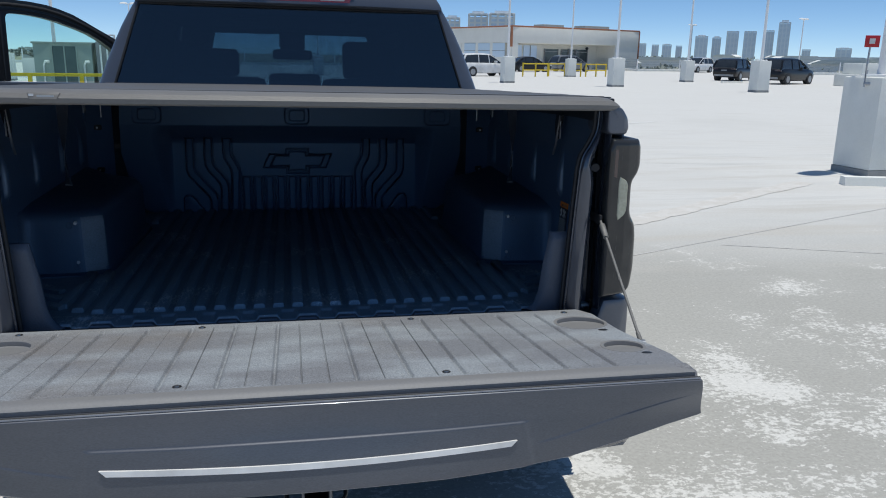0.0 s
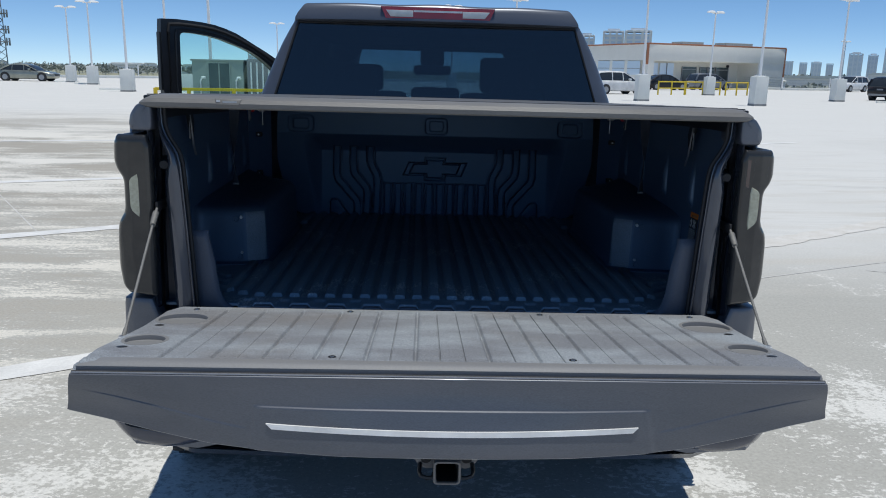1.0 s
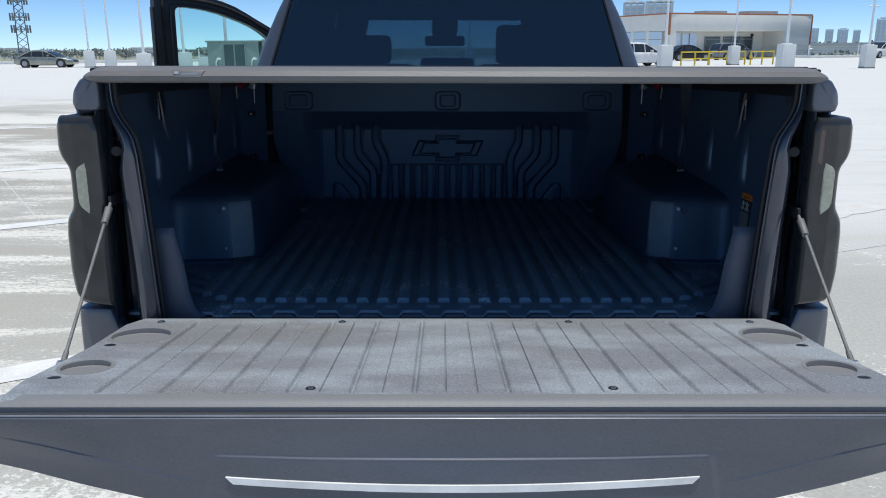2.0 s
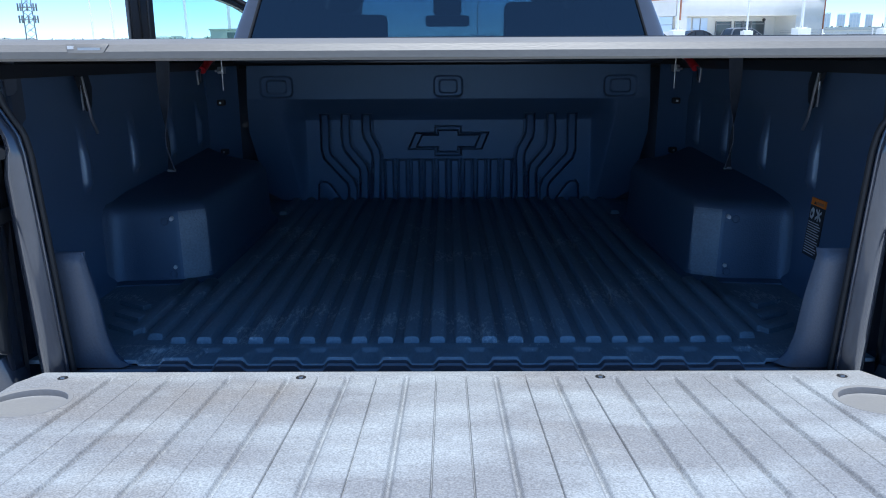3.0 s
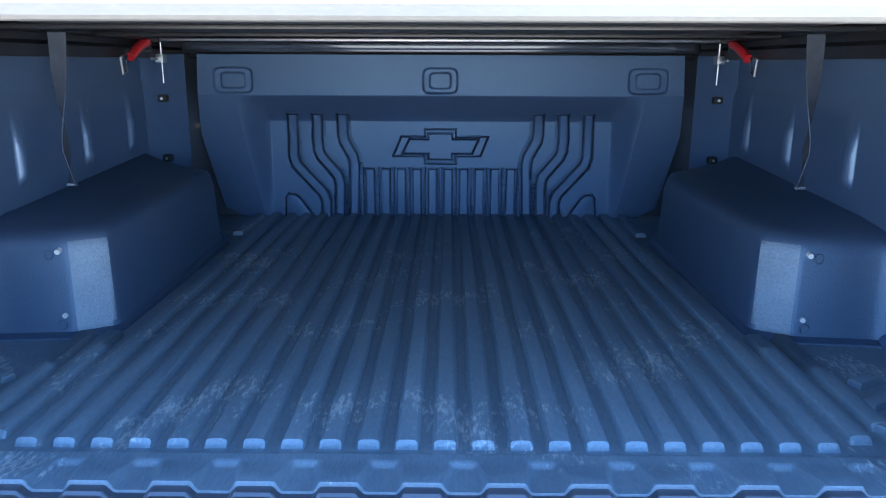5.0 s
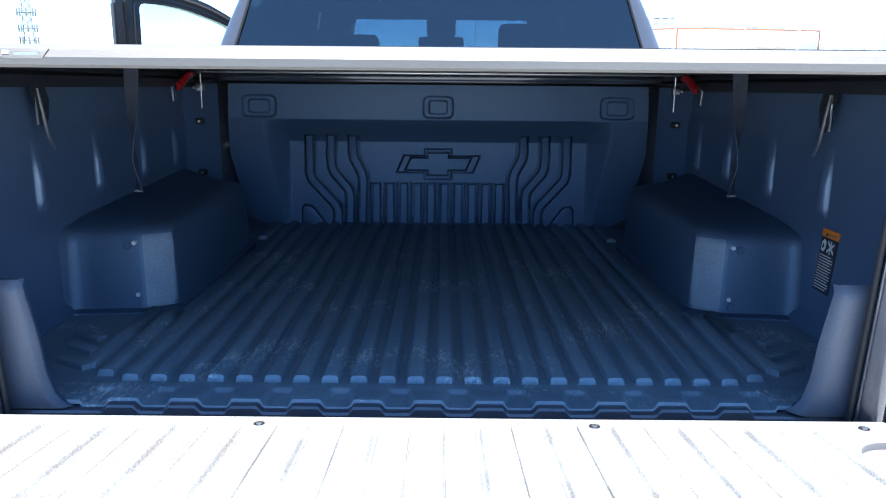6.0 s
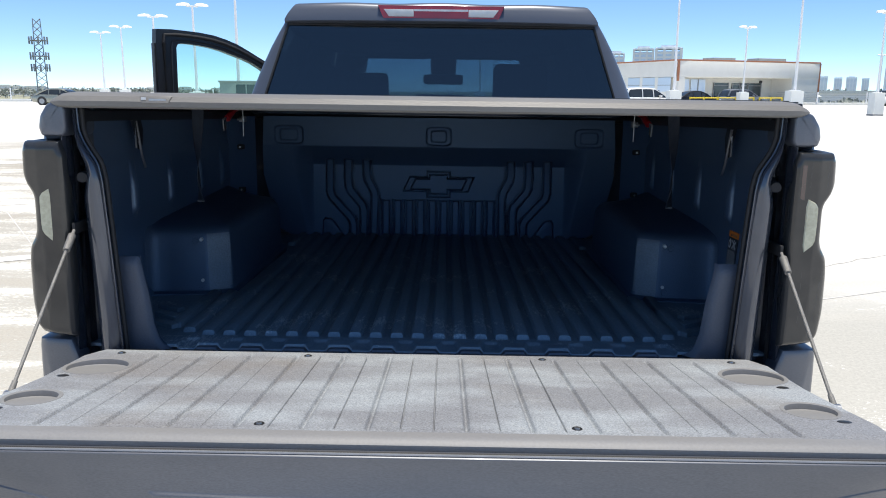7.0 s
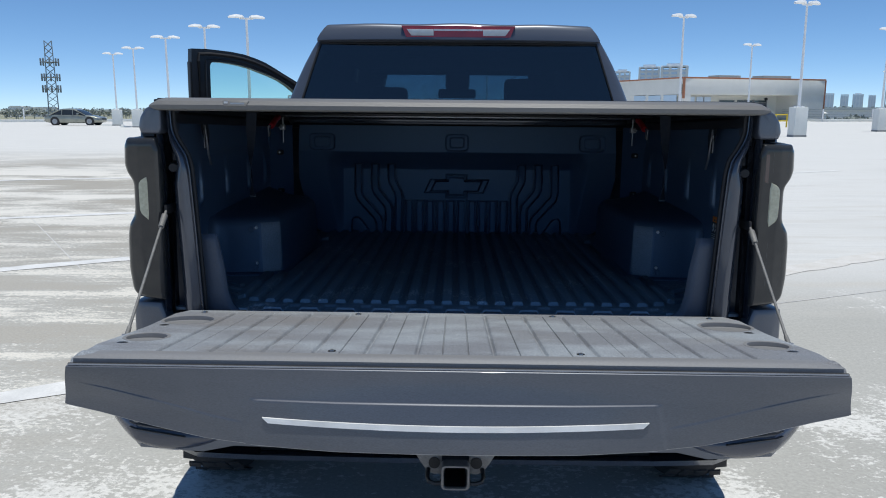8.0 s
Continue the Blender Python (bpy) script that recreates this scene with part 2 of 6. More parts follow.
def tailgate_material():
    """Sun-bleached grey plastic: grain, pale bleached bands across, brown smudges."""
    m = bpy.data.materials.new("bleached_grey_tailgate_plastic")
    m.use_nodes = True
    t = m.node_tree
    p = t.nodes["Principled BSDF"]
    p.inputs["Roughness"].default_value = 0.62
    p.inputs["Specular IOR Level"].default_value = 0.35
    co = t.nodes.new("ShaderNodeTexCoord")

    def noise_node(scale, stretch, detail=5):
        mp = t.nodes.new("ShaderNodeMapping")
        mp.inputs["Scale"].default_value = stretch
        t.links.new(co.outputs["Object"], mp.inputs["Vector"])
        n = t.nodes.new("ShaderNodeTexNoise")
        n.inputs["Scale"].default_value = scale
        n.inputs["Detail"].default_value = detail
        t.links.new(mp.outputs[0], n.inputs["Vector"])
        return n

    def ranged(src, a, b, lo=0.0, hi=1.0):
        r = t.nodes.new("ShaderNodeMapRange")
        r.inputs["From Min"].default_value, r.inputs["From Max"].default_value = a, b
        r.inputs["To Min"].default_value, r.inputs["To Max"].default_value = lo, hi
        t.links.new(src, r.inputs["Value"])
        return r.outputs[0]

    def mixed(fac, a, b):
        x = t.nodes.new("ShaderNodeMix")
        x.data_type = "RGBA"
        t.links.new(fac, x.inputs["Factor"])
        for sock, v in (("A", a), ("B", b)):
            if isinstance(v, tuple):
                x.inputs[sock].default_value = (*v, 1)
            else:
                t.links.new(v, x.inputs[sock])
        return x.outputs["Result"]

    bleach = noise_node(5.0, (0.6, 1.7, 1))
    brown = noise_node(3.2, (1, 1.2, 1))
    grain = noise_node(330.0, (1, 1, 1), 2)
    speck = noise_node(90.0, (1, 1, 1), 3)
    c = mixed(ranged(bleach.outputs["Fac"], 0.42, 0.6), (0.184, 0.193, 0.212), (0.264, 0.288, 0.314))
    c = mixed(ranged(brown.outputs["Fac"], 0.52, 0.70, 0, 0.5), c, (0.17, 0.152, 0.138))
    c = mixed(ranged(speck.outputs["Fac"], 0.58, 0.78, 0, 0.3), c, (0.36, 0.36, 0.34))
    hs = t.nodes.new("ShaderNodeHueSaturation")
    t.links.new(c, hs.inputs["Color"])
    t.links.new(ranged(grain.outputs["Fac"], 0.3, 0.7, 0.72, 1.3), hs.inputs["Value"])
    t.links.new(hs.outputs[0], p.inputs["Base Color"])
    b = t.nodes.new("ShaderNodeBump")
    b.inputs["Strength"].default_value = 0.3
    b.inputs["Distance"].default_value = 0.0015
    t.links.new(grain.outputs["Fac"], b.inputs["Height"])
    t.links.new(b.outputs["Normal"], p.inputs["Normal"])
    return m


def deck_material():
    """Roof-deck coating: worn grey with crisp remains of a white coat, streaks along the traffic, tyre smears."""
    m = bpy.data.materials.new("worn_white_deck_coating")
    m.use_nodes = True
    t = m.node_tree
    p = t.nodes["Principled BSDF"]
    p.inputs["Roughness"].default_value = 0.85
    p.inputs["Specular IOR Level"].default_value = 0.3
    co = t.nodes.new("ShaderNodeTexCoord")

    def noise_node(scale, stretch=(1, 1, 1), detail=6, rough=0.6, turn=0.0):
        mp = t.nodes.new("ShaderNodeMapping")
        mp.inputs["Scale"].default_value = stretch
        mp.inputs["Rotation"].default_value = (0, 0, radians(turn))
        t.links.new(co.outputs["Object"], mp.inputs["Vector"])
        n = t.nodes.new("ShaderNodeTexNoise")
        n.inputs["Scale"].default_value = scale
        n.inputs["Detail"].default_value = detail
        n.inputs["Roughness"].default_value = rough
        t.links.new(mp.outputs[0], n.inputs["Vector"])
        return n.outputs["Fac"]

    def ranged(src, a, b, lo=0.0, hi=1.0):
        r = t.nodes.new("ShaderNodeMapRange")
        r.inputs["From Min"].default_value, r.inputs["From Max"].default_value = a, b
        r.inputs["To Min"].default_value, r.inputs["To Max"].default_value = lo, hi
        t.links.new(src, r.inputs["Value"])
        return r.outputs[0]

    def math_node(op, a, b):
        n = t.nodes.new("ShaderNodeMath")
        n.operation = op
        for i, v in enumerate((a, b)):
            if isinstance(v, float):
                n.inputs[i].default_value = v
            else:
                t.links.new(v, n.inputs[i])
        return n.outputs[0]

    def mixed(fac, a, b):
        x = t.nodes.new("ShaderNodeMix")
        x.data_type = "RGBA"
        t.links.new(fac, x.inputs["Factor"])
        for sock, v in (("A", a), ("B", b)):
            if isinstance(v, tuple):
                x.inputs[sock].default_value = (*v, 1)
            else:
                t.links.new(v, x.inputs[sock])
        return x.outputs["Result"]

    sep = t.nodes.new("ShaderNodeSeparateXYZ")
    t.links.new(co.outputs["Object"], sep.inputs[0])
    broad = noise_node(0.22, (1, 1, 1), 4)
    mid = noise_node(1.05, (1, 1.15, 1), 8, 0.66)
    crumb = noise_node(30.0, (0.9, 1.2, 1), 8, 0.75, 12)
    streak = noise_node(1.2, (0.34, 1.7, 1), 10, 0.72, -9)
    fine = noise_node(60.0, (1, 1, 1), 4, 0.7)
    base = mixed(ranged(broad, 0.35, 0.65), (0.392, 0.385, 0.356), (0.455, 0.45, 0.422))
    base = mixed(ranged(crumb, 0.42, 0.62, 0, 0.35), base, (0.30, 0.296, 0.276))
    # the further reach of the deck keeps its white coat
    far = math_node("MAXIMUM", math_node("MAXIMUM", ranged(sep.outputs["Y"], 5.0, 20.0), math_node("MULTIPLY", ranged(sep.outputs["Y"], 2.6, 5.6, 0.0, 0.85), ranged(sep.outputs["X"], -0.5, 1.2))), ranged(sep.outputs["X"], 6.0, 15.0))
    near = ranged(sep.outputs["Y"], 1.5, 4.5, 0.0, -0.09)
    coat = math_node("ADD", math_node("ADD", math_node("MULTIPLY", mid, 0.54), math_node("MULTIPLY", crumb, 0.46)), math_node("ADD", near, math_node("ADD", ranged(sep.outputs["X"], 0.6, 2.4, -0.005, 0.012), ranged(sep.outputs["Y"], 1.3, -0.9, -0.014, 0.036))))
    # streaked coat on the lane beside the driver's side
    lane = ranged(sep.outputs["X"], -1.2, -2.6)
    worn = math_node("ADD", math_node("MULTIPLY", streak, 0.66), math_node("MULTIPLY", crumb, 0.34))
    base = mixed(ranged(coat, 0.512, 0.536, 0, 0.92), base, (0.67, 0.66, 0.63))
    base = mixed(math_node("MULTIPLY", ranged(worn, 0.52, 0.46, 0, 0.8), lane), base, (0.385, 0.36, 0.315))
    base = mixed(math_node("MULTIPLY", ranged(worn, 0.515, 0.545, 0, 0.9), lane), base, (0.70, 0.668, 0.60))
    keep = math_node("SUBTRACT", ranged(math_node("ADD", math_node("MULTIPLY", far, 0.6), math_node("MULTIPLY", broad, 0.45)), 0.3, 0.7, 0, 0.8), math_node("MULTIPLY", math_node("MULTIPLY", lane, 0.7), ranged(sep.outputs["Y"], 26.0, 14.0)))
    base = mixed(ranged(keep, 0.0, 1.0), base, (0.665, 0.66, 0.64))
    # broad worn and cream bands across the driver's side lane
    band = noise_node(0.36, (0.5, 1.2, 1), 9, 0.7, -10)
    tan = math_node("ADD", math_node("MULTIPLY", band, 0.72), math_node("MULTIPLY", crumb, 0.28))
    stretch = math_node("MULTIPLY", lane, math_node("MULTIPLY", ranged(sep.outputs["Y"], 4.0, 8.0), ranged(sep.outputs["Y"], 24.0, 15.0)))
    base = mixed(math_node("MULTIPLY", stretch, ranged(tan, 0.495, 0.53, 0, 0.95)), base, (0.68, 0.655, 0.60))
    base = mixed(math_node("MULTIPLY", stretch, ranged(tan, 0.49, 0.45, 0, 0.95)), base, (0.36, 0.335, 0.29))
    base = mixed(math_node("MULTIPLY", ranged(streak, 0.54, 0.66, 0, 0.45), ranged(sep.outputs["Y"], 2.5, 6.0)), base, (0.52, 0.50, 0.465))
    # tyre smears along the bays beside the passenger's side
    smear = noise_node(0.9, (0.28, 2.4, 1), 8, 0.7, 34)
    beside = math_node("MULTIPLY", ranged(sep.outputs["X"], 0.8, 2.2), math_node("MULTIPLY", ranged(sep.outputs["Y"], 2.4, 4.2), ranged(sep.outputs["Y"], 15.0, 8.0)))
    base = mixed(math_node("MULTIPLY", beside, ranged(smear, 0.50, 0.64, 0, 0.6)), base, (0.50, 0.475, 0.43))
    base = mixed(math_node("MULTIPLY", beside, ranged(smear, 0.47, 0.36, 0, 0.45)), base, (0.48, 0.478, 0.46))
    hs = t.nodes.new("ShaderNodeHueSaturation")
    t.links.new(base, hs.inputs["Color"])
    t.links.new(ranged(fine, 0.3, 0.7, 0.86, 1.12), hs.inputs["Value"])
    t.links.new(hs.outputs[0], p.inputs["Base Color"])
    b = t.nodes.new("ShaderNodeBump")
    b.inputs["Strength"].default_value = 0.22
    b.inputs["Distance"].default_value = 0.004
    t.links.new(fine, b.inputs["Height"])
    t.links.new(b.outputs["Normal"], p.inputs["Normal"])
    return m


TAILGATE_TOP = tailgate_material()
CUP_PLASTIC = material("smooth_grey_cup_plastic", (0.185, 0.187, 0.195), 0.55, spec=0.4, scale=6, dark=(0.2, 0.2, 0.2), fine=0.12, bump=0.1)
DECK = deck_material()
LINE_PAINT = material("worn_white_line_paint", (0.74, 0.735, 0.72), 0.8, scale=3, dark=(0.56, 0.56, 0.55), fine=0.15, bump=0.3, bump_scale=80)
LINE_FADED = material("scuffed_tan_line_paint", (0.56, 0.535, 0.49), 0.85, scale=5, dark=(0.64, 0.625, 0.6), fine=0.2, bump=0.3, bump_scale=80)
JOINT = material("dark_joint_sealant", (0.47, 0.46, 0.445), 0.9, scale=2.5, dark=(0.62, 0.615, 0.6), fine=0.2)


# ---- mesh helpers ----
def shade(me, degrees=32.0):
    bm = bmesh.new()
    bm.from_mesh(me)
    bmesh.ops.recalc_face_normals(bm, faces=bm.faces)
    limit = radians(degrees)
    for f in bm.faces:
        f.smooth = True
    for e in bm.edges:
        e.smooth = len(e.link_faces) == 2 and e.calc_face_angle(0) < limit
    bm.to_mesh(me)
    bm.free()


def link(name, bm, mat, parent=None, label="", smooth=32.0):
    if isinstance(bm, bpy.types.Mesh):
        me = bm
    else:
        me = bpy.data.meshes.new(name)
        bm.to_mesh(me)
        bm.free()
    if smooth:
        shade(me, smooth)
    if mat is not None and not me.materials:
        me.materials.append(mat)
    ob = new(name, me)
    if parent is not None:
        ob.parent = parent
    if label:
        ob["label"] = label
    return ob


def part(name, bm, mat, parent, label="", smooth=32.0):
    return link(name, bm, mat, parent, label, smooth)


def thing(name, m, label, category, group=""):
    ob = new(name)
    ob.empty_display_size = 0.1
    ob.matrix_basis = m
    return tagged(ob, label, category, group)


def box(x0, x1, y0, y1, z0, z1, bevel=0.0, bm=None, segments=2):
    bm = bm if bm is not None else bmesh.new()
    r = bmesh.ops.create_cube(bm, size=1.0, matrix=Matrix.Translation(((x0 + x1) / 2, (y0 + y1) / 2, (z0 + z1) / 2)) @ Matrix.Diagonal((abs(x1 - x0), abs(y1 - y0), abs(z1 - z0), 1)))
    if bevel:
        es = {e for v in r["verts"] for e in v.link_edges}
        bmesh.ops.bevel(bm, geom=list(es), offset=bevel, segments=segments, profile=0.6, affect="EDGES")
    return bm


def cyl(p, q, r0, r1=None, n=12, bm=None, caps=True):
    bm = bm if bm is not None else bmesh.new()
    p, q = Vector(p), Vector(q)
    m = Matrix.Translation((p + q) / 2) @ (q - p).to_track_quat("Z", "Y").to_matrix().to_4x4()
    bmesh.ops.create_cone(bm, cap_ends=caps, segments=n, radius1=r0, radius2=r0 if r1 is None else r1, depth=(q - p).length, matrix=m)
    return bm


def tube(points, r, n=8, bm=None):
    """A round bar along points."""
    bm = bm if bm is not None else bmesh.new()
    pts = [Vector(p) for p in points]
    rings = []
    for i, p in enumerate(pts):
        d = (pts[min(i + 1, len(pts) - 1)] - pts[max(i - 1, 0)]).normalized()
        q = d.to_track_quat("Z", "Y")
        rings.append([bm.verts.new(p + q @ Vector((r * math.cos(a), r * math.sin(a), 0))) for a in (2 * math.pi * k / n for k in range(n))])
    for a, b in zip(rings, rings[1:]):
        for k in range(n):
            bm.faces.new((a[k], a[(k + 1) % n], b[(k + 1) % n], b[k]))
    bm.faces.new(rings[0][::-1])
    bm.faces.new(rings[-1])
    return bm


def prism(poly, to3d, a, b, bevel=0.0, bm=None):
    """A flat outline pushed from depth a to depth b; to3d(u, v, d) gives the place."""
    bm = bm if bm is not None else bmesh.new()
    lo = [bm.verts.new(to3d(u, v, a)) for u, v in poly]
    hi = [bm.verts.new(to3d(u, v, b)) for u, v in poly]
    n = len(poly)
    fs = [bm.faces.new(lo[::-1]), bm.faces.new(hi)]
    for k in range(n):
        fs.append(bm.faces.new((lo[k], lo[(k + 1) % n], hi[(k + 1) % n], hi[k])))
    bmesh.ops.recalc_face_normals(bm, faces=fs)
    if bevel:
        es = {e for v in hi for e in v.link_edges if e.other_vert(v) in hi}
        bmesh.ops.bevel(bm, geom=list(es), offset=bevel, segments=2, profile=0.5, affect="EDGES")
    return bm


def loft(sections, closed=True, caps=True, bm=None):
    """A skin over sections with equal numbers of points."""
    bm = bm if bm is not None else bmesh.new()
    rings = [[bm.verts.new(p) for p in s] for s in sections]
    n = len(rings[0])
    for a, b in zip(rings, rings[1:]):
        for k in range(n if closed else n - 1):
            j = (k + 1) % n
            bm.faces.new((a[k], a[j], b[j], b[k]))
    if caps and closed:
        bm.faces.new(rings[0][::-1])
        bm.faces.new(rings[-1])
    bmesh.ops.recalc_face_normals(bm, faces=bm.faces)
    return bm


def field(name, us, vs, place):
    """A sheet over a grid; place(u, v) gives each point."""
    nu, nv = len(us), len(vs)
    verts = [place(u, v) for v in vs for u in us]
    faces = [(j * nu + i, j * nu + i + 1, (j + 1) * nu + i + 1, (j + 1) * nu + i) for j in range(nv - 1) for i in range(nu - 1)]
    me = bpy.data.meshes.new(name)
    me.from_pydata(verts, [], faces)
    return me


def thicken(ob, d):
    mod = ob.modifiers.new("thick", "SOLIDIFY")
    mod.thickness, mod.offset = abs(d), (-1 if d > 0 else 1)
    return ob


def rounded(poly, times=2, keep=0.22):
    """An outline with its corners cut round."""
    for _ in range(times):
        out = []
        for (xa, za), (xb, zb) in zip(poly, poly[1:] + poly[:1]):
            out += [(xa + (xb - xa) * keep, za + (zb - za) * keep), (xb - (xb - xa) * keep, zb - (zb - za) * keep)]
        poly = out
    return poly


def pillow(poly, to3d, rings, fill=0):
    """A domed solid over a flat outline: rings of (inset, depth) from the back, then rings drawn in to the middle."""
    n = len(poly)
    area = sum(a[0] * b[1] - b[0] * a[1] for a, b in zip(poly, poly[1:] + poly[:1]))
    sign = 1 if area > 0 else -1
    normals = []
    for k in range(n):
        (xa, za), (xb, zb) = poly[k - 1], poly[(k + 1) % n]
        l = math.hypot(xb - xa, zb - za)
        normals.append((-(zb - za) / l * sign, (xb - xa) / l * sign))
    flat = [([(x + nx * inset, z + nz * inset) for (x, z), (nx, nz) in zip(poly, normals)], d) for inset, d in rings]
    last, depth = flat[-1]
    mx, mz = sum(x for x, z in last) / n, sum(z for x, z in last) / n
    for k in range(fill):
        f = 1 - (k + 1) / (fill + 0.2)
        flat.append(([(mx + (x - mx) * f, mz + (z - mz) * f) for x, z in last], depth))
    return loft([[to3d(x, z, d) for x, z in pts] for pts, d in flat])


def steps(a, b, n):
    return [a + (b - a) * k / n for k in range(n + 1)]


def smooth01(x):
    x = min(max(x, 0.0), 1.0)
    return x * x * (3 - 2 * x)


def lerp_table(x, table):
    for (x0, y0), (x1, y1) in zip(table, table[1:]):
        if x <= x1:
            return y0 + (y1 - y0) * max(0.0, (x - x0)) / (x1 - x0)
    return table[-1][1]


# ---- the deck ----
EDGE = [(-160, 62), (-57, 77), (-36, 86), (-20, 97), (0, 99), (24, 104), (40.5, 104), (41, 86.5), (54, 90.5), (57, 78), (95, 84), (170, 110)]


def deck():
    bm = bmesh.new()
    ring = EDGE + [(170, -60), (-160, -60)]
    prism(ring, lambda u, v, d: (u, v, d), -0.6, 0.0, bm=bm)
    tagged(link("ground", bm, DECK, smooth=0), "white-coated concrete parking deck, worn grey in patches", "parking deck", kind="structure")
    bm = bmesh.new()
    bmesh.ops.create_circle(bm, cap_ends=True, segments=48, radius=4200, matrix=Matrix.Translation((0, 0, -9)))
    tagged(link("ground_below", bm, FIELD, smooth=0), "flat dry grassland and suburb far below the deck", "ground", kind="structure")


def strips():
    """Painted bay lines and sealed joints, laid a little above the deck."""
    def strip(name, p, q, w, mat, label, z=0.004):
        p, q = Vector(p), Vector(q)
        d = (q - p).normalized()
        n = Vector((-d.y, d.x)) * w / 2
        k = max(2, int((q - p).length / 0.12))
        pts = []
        for i in range(k + 1):
            c = p + (q - p) * i / k
            a = 1 + random.uniform(-0.16, 0.16)
            b = 1 + random.uniform(-0.16, 0.16)
            pts.append(((c + n * a), (c - n * b)))
        bm = bmesh.new()
        top = [(bm.verts.new((*a, z)), bm.verts.new((*b, z))) for a, b in pts]
        for (a, b), (c, e) in zip(top, top[1:]):
            bm.faces.new((a, b, e, c))
        tagged(link(name, bm, mat, smooth=0), label, "road marking", kind="structure")

    for p, q in (((-7.0, 3.0), (-1.5, 6.14)), ((-6.5, -0.87), (-1.45, 2.02)), ((-10.6, 6.23), (-3.9, 8.71)), ((1.5, 13.0), (9.0, 16.2)), ((-16, 11.5), (-6, 14.2))):
        strip("bay_line", p, q, 0.2, LINE_PAINT, "worn white bay line painted on the deck")
    strip("bay_line", (2.2, 4.27), (6.6, 6.96), 0.26, LINE_FADED, "broad faded bay line on the deck")
    for p, q in (((3.4, 9.3), (7.2, 8.55)), ((3.0, 10.9), (7.6, 9.4)), ((3.8, 11.4), (9.8, 13.9)), ((1.6, 3.2), (7.0, 5.5)), ((3.6, 3.9), (6.2, 2.9)), ((-9, 16), (30, 24)), ((-30, 21), (6, 34)), ((-5.6, 7.9), (-3.4, 4.7)), ((5.2, 14.4), (6.1, 13.9)), ((6.6, 14.7), (7.4, 14.2)), ((7.9, 15.2), (8.6, 14.8))):
        strip("deck_joint", p, q, 0.012, JOINT, "grey sealed joint in the deck", 0.003)


def edge_fence():
    """Low kerb, posts and rails along the far edge."""
    group = "edge fence bays"
    for (x0, y0), (x1, y1) in zip(EDGE, EDGE[1:]):
        a, b = Vector((x0, y0, 0)), Vector((x1, y1, 0))
        n = max(1, round((b - a).length / 5.5))
        turn = math.degrees(math.atan2(b.y - a.y, b.x - a.x))
        L = (b - a).length / n
        proto = None
        for k in range(n):
            at = a + (b - a) * k / n
            m = pose(at.x, at.y - 0.35, 0, 0, 0, turn)
            if proto is None:
                proto = thing("edge_fence", m, "white steel fence on a low white kerb at the deck's edge", "fence", group)
                part("kerb", box(0, L, -0.15, 0.15, 0, 0.28, 0.02), CONCRETE, proto)
                part("post", box(-0.06, 0.06, -0.06, 0.06, 0.28, 1.42, 0.01), WHITE_PAINT, proto)
                for z in (0.55, 0.82, 1.09, 1.36):
                    part("rail", box(0.06, L - 0.06, -0.015, 0.015, z - 0.012, z + 0.012), FRAME_GREY, proto)
            else:
                copy_thing(proto, m)


LAMP_H = 5.9


def lamp_post():
    ob = thing("street_lamp", pose(0, 0, 0), "white double-headed lamp post on a pale concrete pedestal", "street lamp", "deck lamps")
    def turned(bm):
        bmesh.ops.rotate(bm, verts=bm.verts, matrix=Matrix.Rotation(radians(-17), 3, "Z"))
        return bm
    part("pedestal", turned(box(-0.34, 0.34, -0.34, 0.34, 0.09, 1.35, 0.025)), CONCRETE, ob, "pale painted concrete pedestal")
    part("plinth", turned(box(-0.345, 0.345, -0.345, 0.345, 0.0, 0.09)), CONCRETE_DARK, ob, "dark grey foot of the pedestal")
    part("base_plate", box(-0.2, 0.2, -0.2, 0.2, 1.35, 1.39, 0.01), WHITE_PAINT, ob)
    for sx in (-1, 1):
        for sy in (-1, 1):
            part("bolt", cyl((sx * 0.15, sy * 0.15, 1.39), (sx * 0.15, sy * 0.15, 1.44), 0.018, n=6), STEEL, ob)
    part("pole", cyl((0, 0, 1.39), (0, 0, LAMP_H), 0.075, 0.05, 14), WHITE_PAINT, ob)
    part("arm", box(-0.3, 0.3, -0.035, 0.035, LAMP_H - 0.05, LAMP_H + 0.03, 0.015), WHITE_PAINT, ob)
    for s in (-1, 1):
        bm = bmesh.new()
        secs = []
        for u, w, h in ((0.12, 0.08, 0.05), (0.2, 0.16, 0.1), (0.45, 0.19, 0.12), (0.7, 0.16, 0.08), (0.8, 0.09, 0.04)):
            z = LAMP_H + 0.05 - 0.05 * abs(u - 0.4)
            secs.append([(s * u, -w, z), (s * u, -w * 0.7, z + h), (s * u, w * 0.7, z + h), (s * u, w, z), (s * u, w * 0.8, z - 0.03), (s * u, -w * 0.8, z - 0.03)])
        loft(secs, bm=bm)
        part("lamp_head", bm, WHITE_PAINT, ob, "white hooded lamp head")
    return ob


